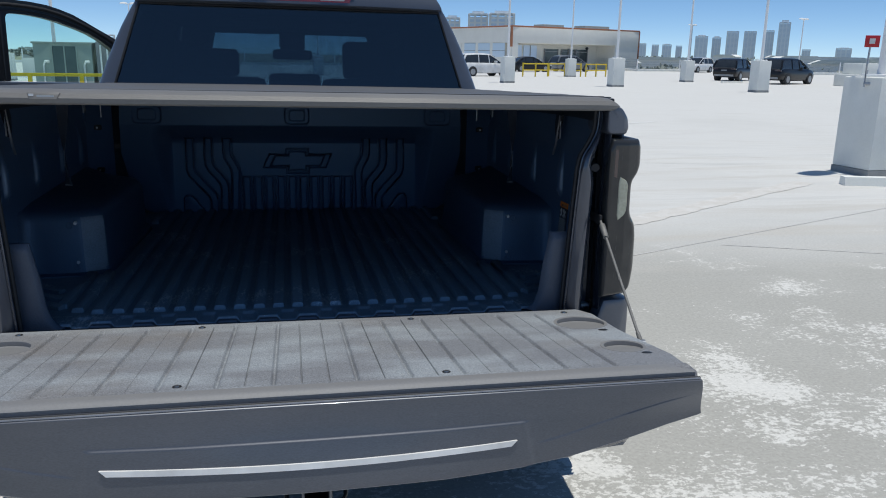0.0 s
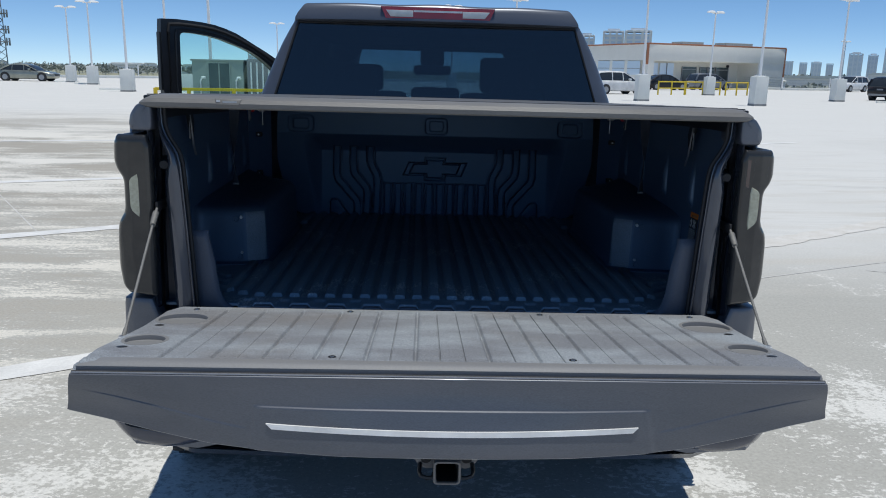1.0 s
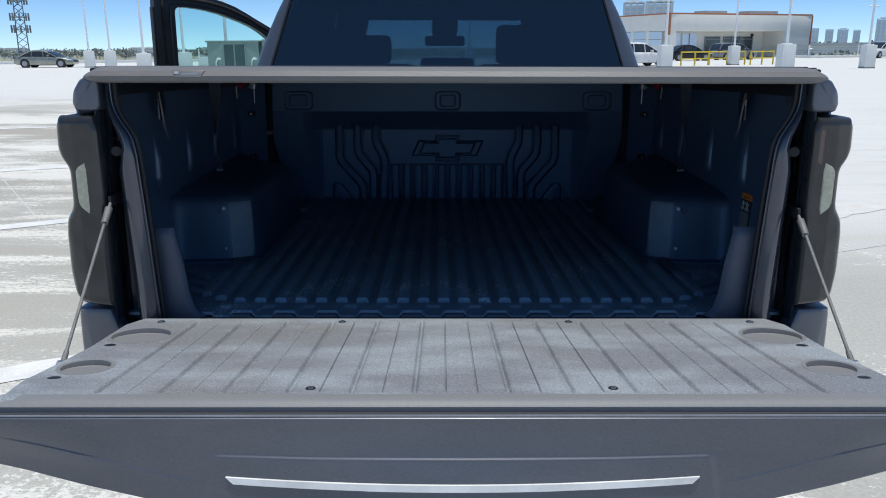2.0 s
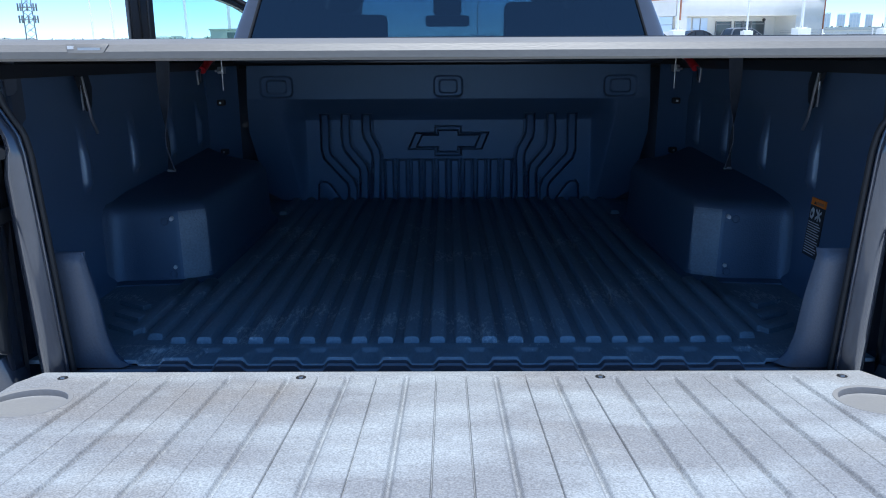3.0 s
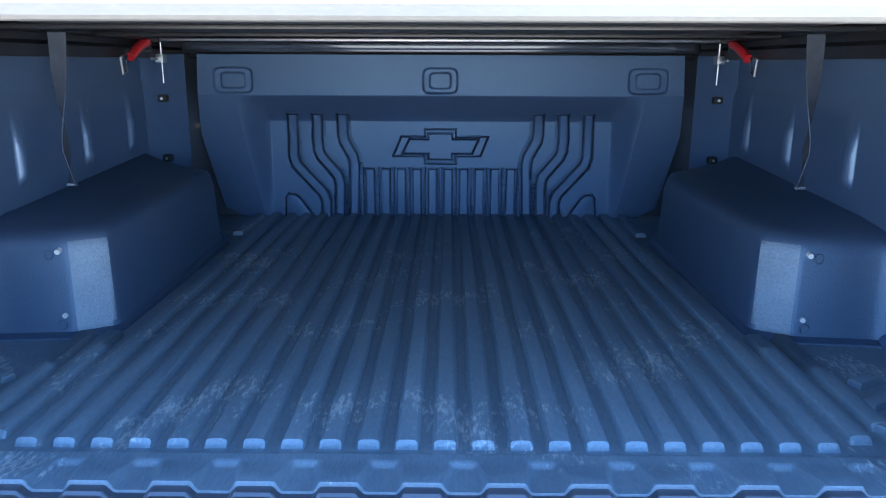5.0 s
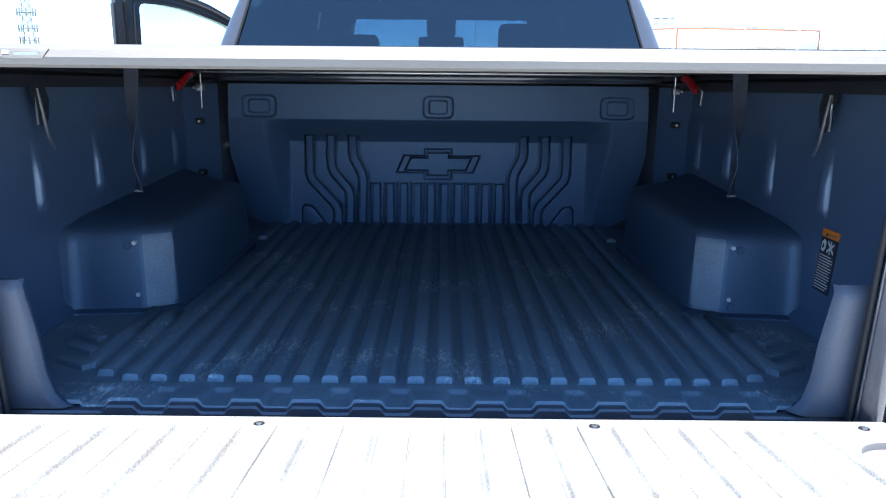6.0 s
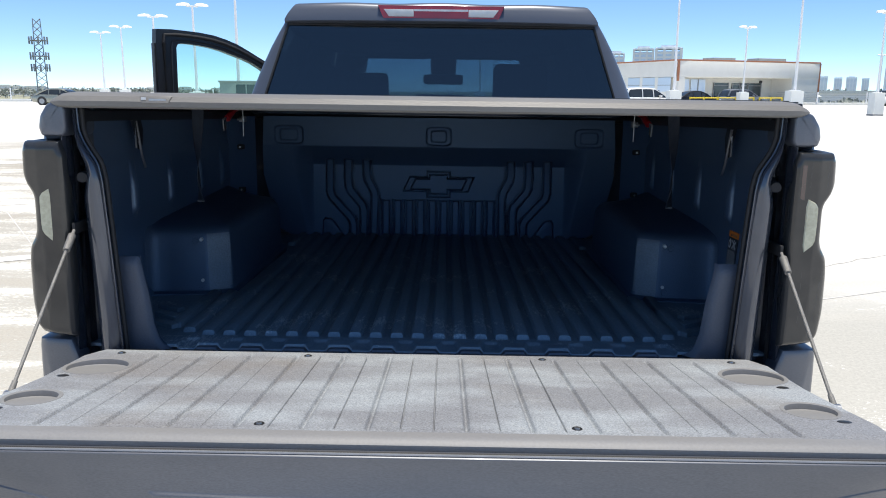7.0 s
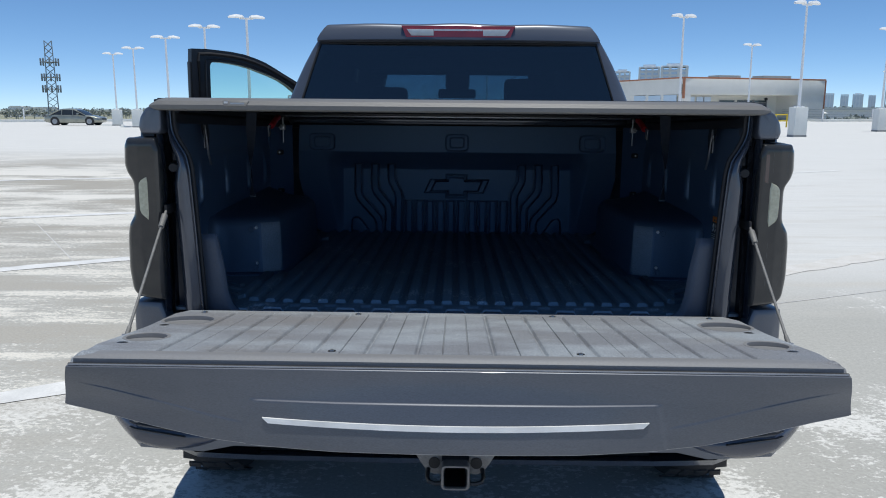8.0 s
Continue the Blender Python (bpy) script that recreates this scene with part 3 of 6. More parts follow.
def lamps():
    proto = lamp_post()
    spots = [(8.13, 7.65, 22), (12.75, 43.0, 22, 1.10), (17.65, 38.6, 22, 1.12), (22.8, 33.1, 22, 1.12), (22.25, 58.1, 22, 1.035), (27.0, 48.1, 22, 1.06), (-16.8, 43.5, 22, 0.92), (-24.6, 57.8, 22), (-28.8, 63.8, 22),
             (-13.3, 39.7, 22, 0.955), (-9.33, 33.2, 22, 0.91), (-15.1, 82.0, 22), (6.0, 48.8, 22), (2.2, 55.1, 22), (53.6, 97.0, 22), (55.7, 76.6, 22)]
    first = True
    for x, y, a, *tall in spots:
        m = pose(x, y, 0, 0, 0, a) @ Matrix.Diagonal((1, 1, tall[0] if tall else 1.0, 1))
        if first:
            proto.matrix_basis = m
            first = False
        else:
            copy_thing(proto, m)
    stop = thing("wheel_stop", pose(7.0, 6.75, 0, 0, 0, -14), "white concrete wheel stop lying on the deck", "wheel stop", "wheel stops")
    part("block", prism([(-0.09, 0), (0.09, 0), (0.065, 0.11), (-0.065, 0.11)], lambda u, v, d: (d, u, v), 0, 1.8, 0.01), CONCRETE, stop)
    for x, y, a in ((-19.2, 45.4, 5), (-15.6, 44.3, 5), (-26.0, 57.8, 5), (29.0, 47.0, 10), (-30, 63.5, 5)):
        copy_thing(stop, pose(x, y, 0, 0, 0, a))
    sign = thing("warning_sign", pose(7.765, 7.51, 0, 0, 0, -30), "small red sign on a thin post strapped to the lamp pedestal", "sign")
    part("plate", box(-0.09, 0.09, -0.022, -0.012, 1.745, 1.9, 0.004), RED, sign, "red sign plate")
    part("band", box(-0.035, 0.035, -0.026, -0.022, 1.79, 1.86), WHITE_INK, sign, "white square on the plate")
    part("post", tube([(-0.02, 0.0, 1.22), (-0.02, 0.0, 1.5), (-0.012, 0.0, 1.87)], 0.013, 8), STEEL, sign)
    part("bracket", box(-0.03, 0.06, -0.012, 0.05, 1.24, 1.28, 0.004), STEEL, sign)


deck()
strips()
edge_fence()
lamps()

HITCH_STEEL = material("weathered_grey_hitch_steel", (0.2, 0.2, 0.205), 0.55, 0.5, scale=30, fine=0.25, bump=0.3, bump_scale=200)
GLOSS_BLACK = material("gloss_navy_black_trim", (0.045, 0.052, 0.078), 0.25, coat=0.5, spec=0.5, scale=4, fine=0.08, rough_var=0.05)


# ---- the pickup truck: X to its right, Y ahead from the tailgate hinge, Z up ----
TRUCK = Matrix(((0.99996, -0.00019, 0.00848, -0.00006), (0.00006, 0.99989, 0.01505, -0.02553), (-0.00848, -0.01505, 0.99985, -0.01373), (0, 0, 0, 1)))
truck = thing("pickup_truck", TRUCK, "dark grey metallic pickup truck with its tailgate lowered", "pickup truck")


def bed_shell():
    """Outer bedsides, corner posts, front wall and floor pan."""
    for s in (-1, 1):
        # outer side skin: sections along y
        secs = []
        for y, w, top in ((0.05, 0.866, 1.425), (0.10, 0.885, 1.432), (0.28, 0.975, 1.436), (0.7, 1.005, 1.427), (1.4, 1.005, 1.415), (1.84, 0.99, 1.407)):
            secs.append([(s * x, y, z) for x, z in ((w - 0.06, 0.62), (w, 0.72), (w + 0.004, 0.95), (w, 1.2), (w - 0.03, 1.34), (w - 0.07, top), (max(0.84, min(w - 0.1, 0.9)), top), (max(0.84, min(w - 0.1, 0.9)), 0.62))])
        part("bedside", loft(secs), PAINT, truck, "dark grey bed side panel")
        # shoulder above the lamp
        sh = rounded([(0.80, 1.374), (0.858, 1.374), (0.866, 1.392), (0.860, 1.418), (0.838, 1.446), (0.80, 1.452)], 2, 0.14)
        part("shoulder", pillow([(s * x, z) for x, z in sh], lambda u, v, d: (u, d + 0.5 * max(0.0, abs(u) - 0.846), v), ((0.0, 0.14), (0.0, 0.004), (0.0015, 0.0005), (0.004, -0.002), (0.009, -0.0028)), 8), PAINT, truck, "rounded top corner of the bed side")
        lo = rounded([(0.80, 0.60), (0.895, 0.60), (0.912, 0.72), (0.912, 0.88), (0.905, 0.911), (0.80, 0.907)], 1)
        part("lower_corner", pillow([(s * x, z) for x, z in lo], lambda u, v, d: (u, d + 0.6 * max(0.0, abs(u) - 0.875), v), ((0.0, 0.12), (0.0, 0.006), (0.003, 0.001), (0.008, -0.001)), 8), PAINT, truck, "lower rear corner of the bed side")
        # jamb: one pressed panel, a channel beside the lamp that rolls over into the bright flange
        lip = [(0.85, 0.711), (0.90, 0.713), (1.03, 0.720), (1.17, 0.728), (1.28, 0.735), (1.316, 0.742), (1.34, 0.757), (1.365, 0.771), (1.39, 0.779), (1.452, 0.781)]
        crest = [(0.85, 0.770), (0.90, 0.772), (1.03, 0.777), (1.17, 0.783), (1.24, 0.785), (1.27, 0.778), (1.29, 0.772), (1.315, 0.776), (1.345, 0.786), (1.39, 0.789), (1.452, 0.790)]
        secs = []
        for z in steps(0.85, 1.452, 60):
            xi, xo = lerp_table(z, lip), lerp_table(z, crest)
            w = xo - xi
            fold = 0.004 * math.sin((z - 0.9) * 21.0)
            secs.append([(s * x, y, z) for x, y in ((0.819, 0.15), (0.819, 0.012), (0.8165, 0.008), (0.813, 0.012), (0.8105, 0.06), (0.808, 0.096), (xo + 0.016 + fold * 0.5, 0.104), (xo + 0.007, 0.094), (xo + 0.002, 0.07),
                         (xo - 0.04 * w, 0.036), (xo - 0.16 * w, 0.014), (xo - 0.36 * w, 0.004), (xo - 0.60 * w, 0.001), (xo - 0.82 * w, 0.006), (xi + 0.0035, 0.0145), (xi, 0.0135), (xi - 0.0012, 0.018), (xi, 0.03), (xi + 0.012, 0.05), (0.819, 0.15))])
        part("jamb", loft(secs), JAMB, truck, "glossy dark grey pressed jamb of the tailgate opening", 50)
        part("jamb_lip", tube([(s * (lerp_table(z, lip) - 0.0005), 0.0145, z) for z in steps(0.85, 1.448, 48)], 0.0028, 8), JAMB, truck, "thin bright rolled lip")
        part("seal", tube([(s * (lerp_table(z, lip) - 0.0075), 0.022, z) for z in steps(0.85, 1.445, 48)], 0.0055, 8), RUBBER, truck, "black rubber edge seal")
        part("wiring_grommet", cyl((s * 0.7965, 0.112, 1.165), (s * 0.7965, 0.094, 1.165), 0.011, n=14), RUBBER, truck)
        part("striker", cyl((s * 0.800, 0.10, 1.283), (s * 0.780, 0.02, 1.283), 0.0085, 0.0085, 16), RUBBER, truck, "tailgate striker bolt")
        part("striker_head", cyl((s * 0.781, 0.024, 1.283), (s * 0.777, 0.010, 1.283), 0.0125, 0.011, 18), RUBBER, truck, "domed striker head")
        part("striker_plate", cyl((s * 0.800, 0.106, 1.283), (s * 0.796, 0.088, 1.283), 0.019, 0.016, 18), RUBBER, truck)
        rail = [(0.79, 1.405), (0.84, 1.405), (0.845, 1.43), (0.835, 1.442), (0.80, 1.442), (0.79, 1.43)]
        part("bed_rail", loft([[(s * (x + (grow if x > 0.83 else min(grow, 0.035))), y, z - 0.017 * (y - 0.06)) for x, z in rail] for y, grow in ((0.06, 0.0), (0.14, 0.01), (0.3, 0.055), (1.84, 0.055))]), BLACK, truck, "black plastic bed rail cap")
        part("inner_panel", box(s * 0.892, s * 0.90, 0.30, 1.84, 0.62, 1.405), JAMB, truck)
    part("front_wall", box(-0.885, 0.885, 1.835, 1.865, 0.62, 1.40, 0.004), PAINT, truck)
    part("front_rail", box(-0.9, 0.9, 1.805, 1.865, 1.375, 1.41, 0.008), BLACK, truck)
    # corrugated sill of the metal bed floor
    xs = steps(-0.76, 0.76, 400)

    def wave(x):
        u = ((x + 0.001) / 0.1054 + 0.5) % 1.0
        d = abs(u - 0.5)
        return 1 - smooth01((d - 0.2) / 0.12)

    prof = [(0.046, -0.028), (0.046, -0.005), (0.049, -0.001), (0.053, 0.0), (0.075, 0.0)]
    me = field("floor_pan", xs, prof, lambda x, p: (x, p[0], 0.8665 + p[1] + (0.011 * wave(x) if abs(x) < 0.58 else 0)))
    thicken(part("floor_pan", me, PAINT, truck, "corrugated painted steel bed sill"), 0.003)
    part("bed_floor", box(-0.88, 0.88, 0.04, 1.84, 0.80, 0.845), JAMB, truck)
    part("rear_sill", box(-0.80, 0.80, 0.01, 0.075, 0.70, 0.838, 0.008), JAMB, truck)


def tail_lamps():
    out = [(0.812, 1.362), (0.86, 1.368), (0.897, 1.362), (0.91, 1.345), (0.913, 1.292), (0.905, 1.272), (0.888, 1.25), (0.884, 1.235), (0.885, 1.165), (0.89, 1.148), (0.908, 1.122), (0.914, 1.09), (0.916, 1.0), (0.906, 0.945), (0.893, 0.926), (0.86, 0.917), (0.812, 0.916)]
    out = rounded(out, 2, 0.13)
    for s in (-1, 1):
        def lens(u, v, d):
            return (s * u, d + 0.35 * max(0.0, u - 0.862) + 1.4 * max(0.0, u - 0.893) ** 1.4, v)

        lamp = part("tail_lamp", pillow(out, lens, ((0.0, 0.12), (0.0, 0.012), (0.003, 0.006))), SMOKE, truck, "smoked black tail lamp with notched outline", 60)
        outer = sorted((z, x) for x, z in out if x > 0.862 and 0.93 < z < 1.355)

        def front(u, v):
            zb, zt = 0.9165 + 0.008 * smooth01(u), 1.364 - 0.002 * u
            z = zb + (zt - zb) * v
            x0 = 0.8075 + 0.008 * smooth01((z - 1.33) / 0.03)
            x1 = lerp_table(z, outer) - 0.022 * (1 - math.sqrt(1 - max(0.0, (z - 1.338) / 0.028) ** 2)) - 0.03 * (1 - math.sqrt(1 - max(0.0, (0.952 - z) / 0.036) ** 2))
            x = x0 + (x1 - x0) * u
            e = min((x - x0) * 1.6, (x1 - x) * 0.9, zt - z, z - zb)
            d = 0.006 - 0.0192 * math.sqrt(1 - (1 - min(1.0, max(0.0, e) / 0.016)) ** 2)
            return lens(x, z, d)
        cover = part("lens", field("lens", [0, 0.012, 0.03, 0.06] + steps(0.1, 0.86, 18) + [0.89, 0.92, 0.95, 0.975, 0.99, 1.0], [0, 0.004, 0.01, 0.02, 0.03] + steps(0.04, 0.96, 70) + [0.97, 0.98, 0.99, 0.996, 1.0], front), SMOKE, lamp, "rounded smoked lens", 60)
        thicken(cover, 0.002 if s > 0 else -0.002)
        rev = rounded([(0.838, 1.262), (0.858, 1.252), (0.866, 1.240), (0.866, 1.170), (0.860, 1.156), (0.838, 1.138)], 1, 0.15)
        part("reversing_lamp", pillow(rev, lens, ((0.0, 0.0), (0.0, -0.0135), (0.002, -0.0155)), 4), REVERSE, lamp, "pale clear reversing lamp")
        part("brake_strip", prism([(0.8225, 1.262), (0.832, 1.258), (0.832, 1.335), (0.8225, 1.335)], lens, -0.008, -0.0135), RED_DARK, lamp, "dull red strip in the smoked lens")
        for k in range(3):
            z = 1.286 + 0.021 * k
            part("light_bar", prism([(0.842, z), (0.884, z), (0.886, z + 0.012), (0.842, z + 0.012)], lens, -0.008, -0.0135), SMOKE_GREY, lamp, "pale bar behind the smoked lens")
        for k in range(5):
            z = 0.978 + 0.026 * k
            part("light_bar", prism([(0.842, z), (0.880 + 0.003 * k, z), (0.882 + 0.003 * k, z + 0.015), (0.842, z + 0.015)], lens, -0.008, -0.0135), SMOKE_GREY, lamp, "pale bar behind the smoked lens")


def tailgate():
    """Lowered gate: X across, S the distance behind the hinge, surface rising a little to the rear."""
    def top(y):
        return 0.8935 - 0.0719 * (y + 0.03)

    def half(y):
        return lerp_table(-y, [(0.0, 0.730), (0.035, 0.752), (0.08, 0.772), (0.25, 0.776), (0.36, 0.79), (0.46, 0.806), (0.56, 0.798), (0.6, 0.795)])

    gate = part("tailgate", box(-0.745, 0.745, -0.57, -0.022, 0.812, 0.872, 0.015), PAINT, truck, "lowered dark grey tailgate with plastic top panel")
    grooves = [(k - 11.5) * 0.0546 for k in range(24)]
    wide = [(k if k < 12 else 23 - k) % 2 == 0 for k in range(24)]
    cups = [(-0.688, -0.168, 0.058), (0.690, -0.168, 0.058), (-0.712, -0.382, 0.043), (0.710, -0.386, 0.043)]

    def place(u, y):
        fan = (0.0516 - 0.0065 * y) / 0.0546
        x = u * fan if abs(u) <= 0.66 else math.copysign(0.66 * fan + (abs(u) - 0.66) * (half(y) - 0.66 * fan) / 0.14, u)
        z = top(y)
        if -0.53 < y < -0.045 and abs(u) < 0.66:
            e = min(smooth01((y + 0.53) / 0.025), smooth01((-0.045 - y) / 0.02))
            k = min(23, max(0, round(u / 0.0546 + 11.5)))
            d = abs(u - grooves[k])
            z -= e * (0.0078 * (1 - smooth01(d / 0.0075)) if wide[k] else (0.0045 if 6 < k < 17 else 0.0024) * (1 - smooth01((d - 0.0003) / 0.0018)))
        for cx, cy, r in cups:
            d = math.hypot((x - cx) / 1.08, y - cy)
            if d < r:
                z = top(y) - 0.02
        edge = half(y) - abs(x)
        z -= 0.012 * (1 - smooth01(edge / 0.018))
        z -= 0.010 * (1 - smooth01((-0.018 - y) / 0.010))
        if y < -0.535:
            z += 0.004 * smooth01((-0.535 - y) / 0.006) - 0.012 * smooth01((-0.562 - y) / 0.012)
        return (x, y, z)

    us = set(steps(0.645, 0.80, 60)) | set(steps(-0.80, -0.645, 60))
    for k, g in enumerate(grooves):
        us |= {g + q for o in ((0, 0.0015, 0.003, 0.0043, 0.0056, 0.007, 0.016) if wide[k] else (0, 0.0004, 0.0012, 0.0019, 0.0026, 0.01)) for q in (-o, o)}
    us = sorted(us)
    vs = steps(-0.018, -0.08, 12)[:-1] + steps(-0.08, -0.43, 150)[:-1] + steps(-0.43, -0.53, 16)[:-1] + steps(-0.53, -0.578, 14)
    panel = part("top_panel", field("top_panel", us, vs, place), TAILGATE_TOP, gate, "sun-bleached grey plastic panel with moulded grooves", 60)
    thicken(panel, 0.02)
    for cx, cy, r in cups:
        rings = []
        for inset, drop in ((-0.007, -0.001), (-0.006, 0.0007), (0.0, 0.0007), (0.0012, 0.0), (0.0016, -0.0012), (0.0026, -0.9), (0.0042, -1.0), (0.012, -1.0), (0.03, -1.0)):
            ring = []
            for a in steps(0, 2 * math.pi, 56)[:-1]:
                x, y = cx + (r - inset) * 1.08 * math.cos(a), cy + (r - inset) * math.sin(a)
                deep = 0.0075 + 0.0050 * math.sin(a) * (r - inset) / r
                ring.append((x, y, top(y) + (drop if drop > -0.1 else drop * deep)))
            rings.append(ring)
        bm = bmesh.new()
        loft(rings, caps=False, bm=bm)
        bm.verts.ensure_lookup_table()
        bm.faces.new(bm.verts[-56:])
        part("cup_recess", bm, CUP_PLASTIC, gate, "smooth round cup recess", 40)
    # outer skin: its upper edge now faces the rear
    def face(u, v):
        a = abs(u)
        x = u * (0.7885 + 0.028 * v)
        zb = lerp_table(a, [(0, 0.756), (0.3, 0.757), (0.5, 0.764), (0.62, 0.772), (0.77, 0.793), (0.9, 0.814), (1.0, 0.826)])
        zt = 0.921
        yb = -0.632 + 0.066 * a * a
        yt = -0.588
        if v < 0.12:
            f = v / 0.12
            y, z = yt + (yt - 0.012 - yt) * f, zt - 0.004 * f * f
        else:
            f = (v - 0.12) / 0.88
            y = (yt - 0.012) + (yb - yt + 0.012) * smooth01(f * 0.9 + 0.05)
            z = zt - 0.004 + (zb - zt + 0.004) * f
        # shallow raised centre field with slanted ends
        lim = 0.405 + 0.03 * (v - 0.4)
        t = smooth01((v - 0.46) / 0.028) * (1 - smooth01((abs(x) - lim) / 0.007))
        y -= 0.0036 * t
        # crease running out to the corners
        cz = 0.42 + 0.34 * (1 - (a - 0.52) / 0.465) ** 0.85 if 0.52 < a < 0.985 else 9
        y -= 0.0016 * smooth01((v - cz) / 0.010) * (1 - smooth01((v - cz) / 0.3)) * smooth01((0.985 - a) / 0.08) * smooth01((a - 0.52) / 0.06)
        return (x, y, z)

    rings = []
    for u in steps(-1, 1, 320):
        ring = [face(u, v) for v in steps(0, 1, 130)]
        (xa, ya, za), (xb, yb, zb) = ring[0], ring[-1]
        rings.append(ring + [(xb, yb + 0.03, zb + 0.004), (xa, ya + 0.02, zb + 0.012), (xa, ya + 0.02, za - 0.004)])
    hem = [face(u, 1.0) for u in steps(-0.995, 0.995, 60)]
    part("hem", tube([(x, y + 0.004, z + 0.0005) for x, y, z in hem], 0.0032, 8), EDGE_GLINT, gate, "lower edge hem painted lighter, as if catching light")
    part("outer_skin", loft(rings), GATE_PAINT, gate, "dark grey painted tailgate edge and outer skin", 40)
    under = []
    for x in steps(-0.782, 0.782, 24):
        a = abs(x) / 0.80
        zb = lerp_table(a, [(0, 0.756), (0.3, 0.757), (0.5, 0.764), (0.62, 0.772), (0.77, 0.793), (0.9, 0.814), (1.0, 0.826)])
        yb = -0.628 + 0.066 * a * a
        under.append([(x, yb, zb + 0.002), (x, yb + 0.08, zb - 0.002), (x, -0.05, 0.795), (x, -0.03, 0.82), (x, -0.2, 0.86), (x, yb + 0.03, 0.875)])
    part("under_skin", loft(under), PAINT, gate, "underside of the lowered tailgate")
    for s in (-1, 1):
        part("side_edge", prism([(-0.045, 0.83), (-0.045, 0.872), (-0.555, 0.91), (-0.555, 0.85), (-0.5, 0.835)], lambda u, v, d: (s * d, u, v), 0.74, 0.7725, 0.006), PAINT, gate)
    # pale strip
    def strip(u, v):
        z = 0.8165 + 0.0055 * v - 0.009 * (1 - u * u)
        x = u * (0.384 + 0.006 * v)
        f = min((face(x / 0.805, k / 60) for k in range(61)), key=lambda p: abs(p[2] - z))
        return (x, f[1] - 0.004, z)
    rings = []
    for u in steps(-1, 1, 40):
        lo, hi = strip(u, -1), strip(u, 1)
        rings.append([lo, hi, (hi[0], hi[1] + 0.012, hi[2]), (lo[0], lo[1] + 0.012, lo[2])])
    part("trim_strip", loft(rings), BRIGHT, gate, "bright silver trim strip", 40)
    # black strip stands for the shade in the gap behind the panel
    ridge = []
    for x in steps(-0.79, 0.79, 40):
        ridge.append([(x, -0.588, 0.9215), (x, -0.5915, 0.9235), (x, -0.595, 0.9215), (x, -0.595, 0.918), (x, -0.588, 0.918)])
    part("gap_strip", loft(ridge), RUBBER, gate, "thin black strip standing in for the shaded gap")
    band = []
    for x in steps(-0.786, 0.786, 40):
        e = 1 - smooth01((0.786 - abs(x)) / 0.03)
        band.append([(x, -0.537 - 0.006 * e, 0.9300 - 0.006 * e), (x, -0.541, 0.9345 - 0.006 * e), (x, -0.560, 0.9362 - 0.006 * e), (x, -0.572, 0.9350 - 0.006 * e), (x, -0.579, 0.9285), (x, -0.579, 0.920), (x, -0.54, 0.920)])
    part("rear_lip", loft(band), CUP_PLASTIC, gate, "smooth raised lip along the panel's rear edge", 40)
    part("edge_bead", tube([(x, -0.5955, 0.9205) for x in steps(-0.788, 0.788, 20)], 0.0022, 6), EDGE_GLINT, gate, "thin edge bead painted bright as a glint")
    for x, y in ((-0.264, -0.058), (0.262, -0.058), (-0.265, -0.502), (0.267, -0.502), (-0.684, -0.058), (0.685, -0.058)):
        bm = cyl((x, y, top(y) - 0.003), (x, y, top(y) + 0.003), 0.0056, 0.0042, 14)
        part("bolt", bm, STEEL, gate, "round-headed steel bolt")
        # black disc stands for the shade in the recess round the bolt
        part("recess_ring", cyl((x, y, top(y) - 0.003), (x, y, top(y) + 0.0006), 0.0095, 0.0088, 20), BLACK, gate, "black ring standing in for the shaded recess round the bolt")
    for x, y in ((-0.725, -0.243), (0.72, -0.246), (-0.742, -0.446), (0.741, -0.446)):
        bm = bmesh.new()
        bmesh.ops.create_uvsphere(bm, u_segments=16, v_segments=8, radius=1.0, matrix=Matrix.Translation((x, y, top(y) - 0.0025)) @ Matrix.Diagonal((0.0165, 0.0115, 0.004, 1)))
        part("plug", bm, BLACK, gate, "black oval plug")
    for s in (-1, 1):
        a, b = Vector((s * 0.797, 0.0, 1.168 if s < 0 else 1.14)), Vector((s * 0.783, -0.33, 0.902))
        d = (b - a).normalized()
        cable = part("support_cable", cyl(a, b, 0.0036, n=10), CABLE, truck, "steel tailgate support cable")
        part("cable_sleeve", cyl(a + d * 0.02, a + d * 0.065, 0.0085, 0.0075, 12), CABLE, cable, "crimped cable end")
        part("cable_eye", box(a.x - 0.004, a.x + 0.004, a.y - 0.006, a.y + 0.09, a.z - 0.012, a.z + 0.014, 0.003), RUBBER, cable)
        part("cable_foot", cyl(b - d * 0.03, b, 0.005, 0.0065, 12), CABLE, cable)
        part("cable_bolt", cyl((s * 0.76, b.y, b.z - 0.004), (s * 0.792, b.y, b.z - 0.004), 0.012, n=12), STEEL, cable)


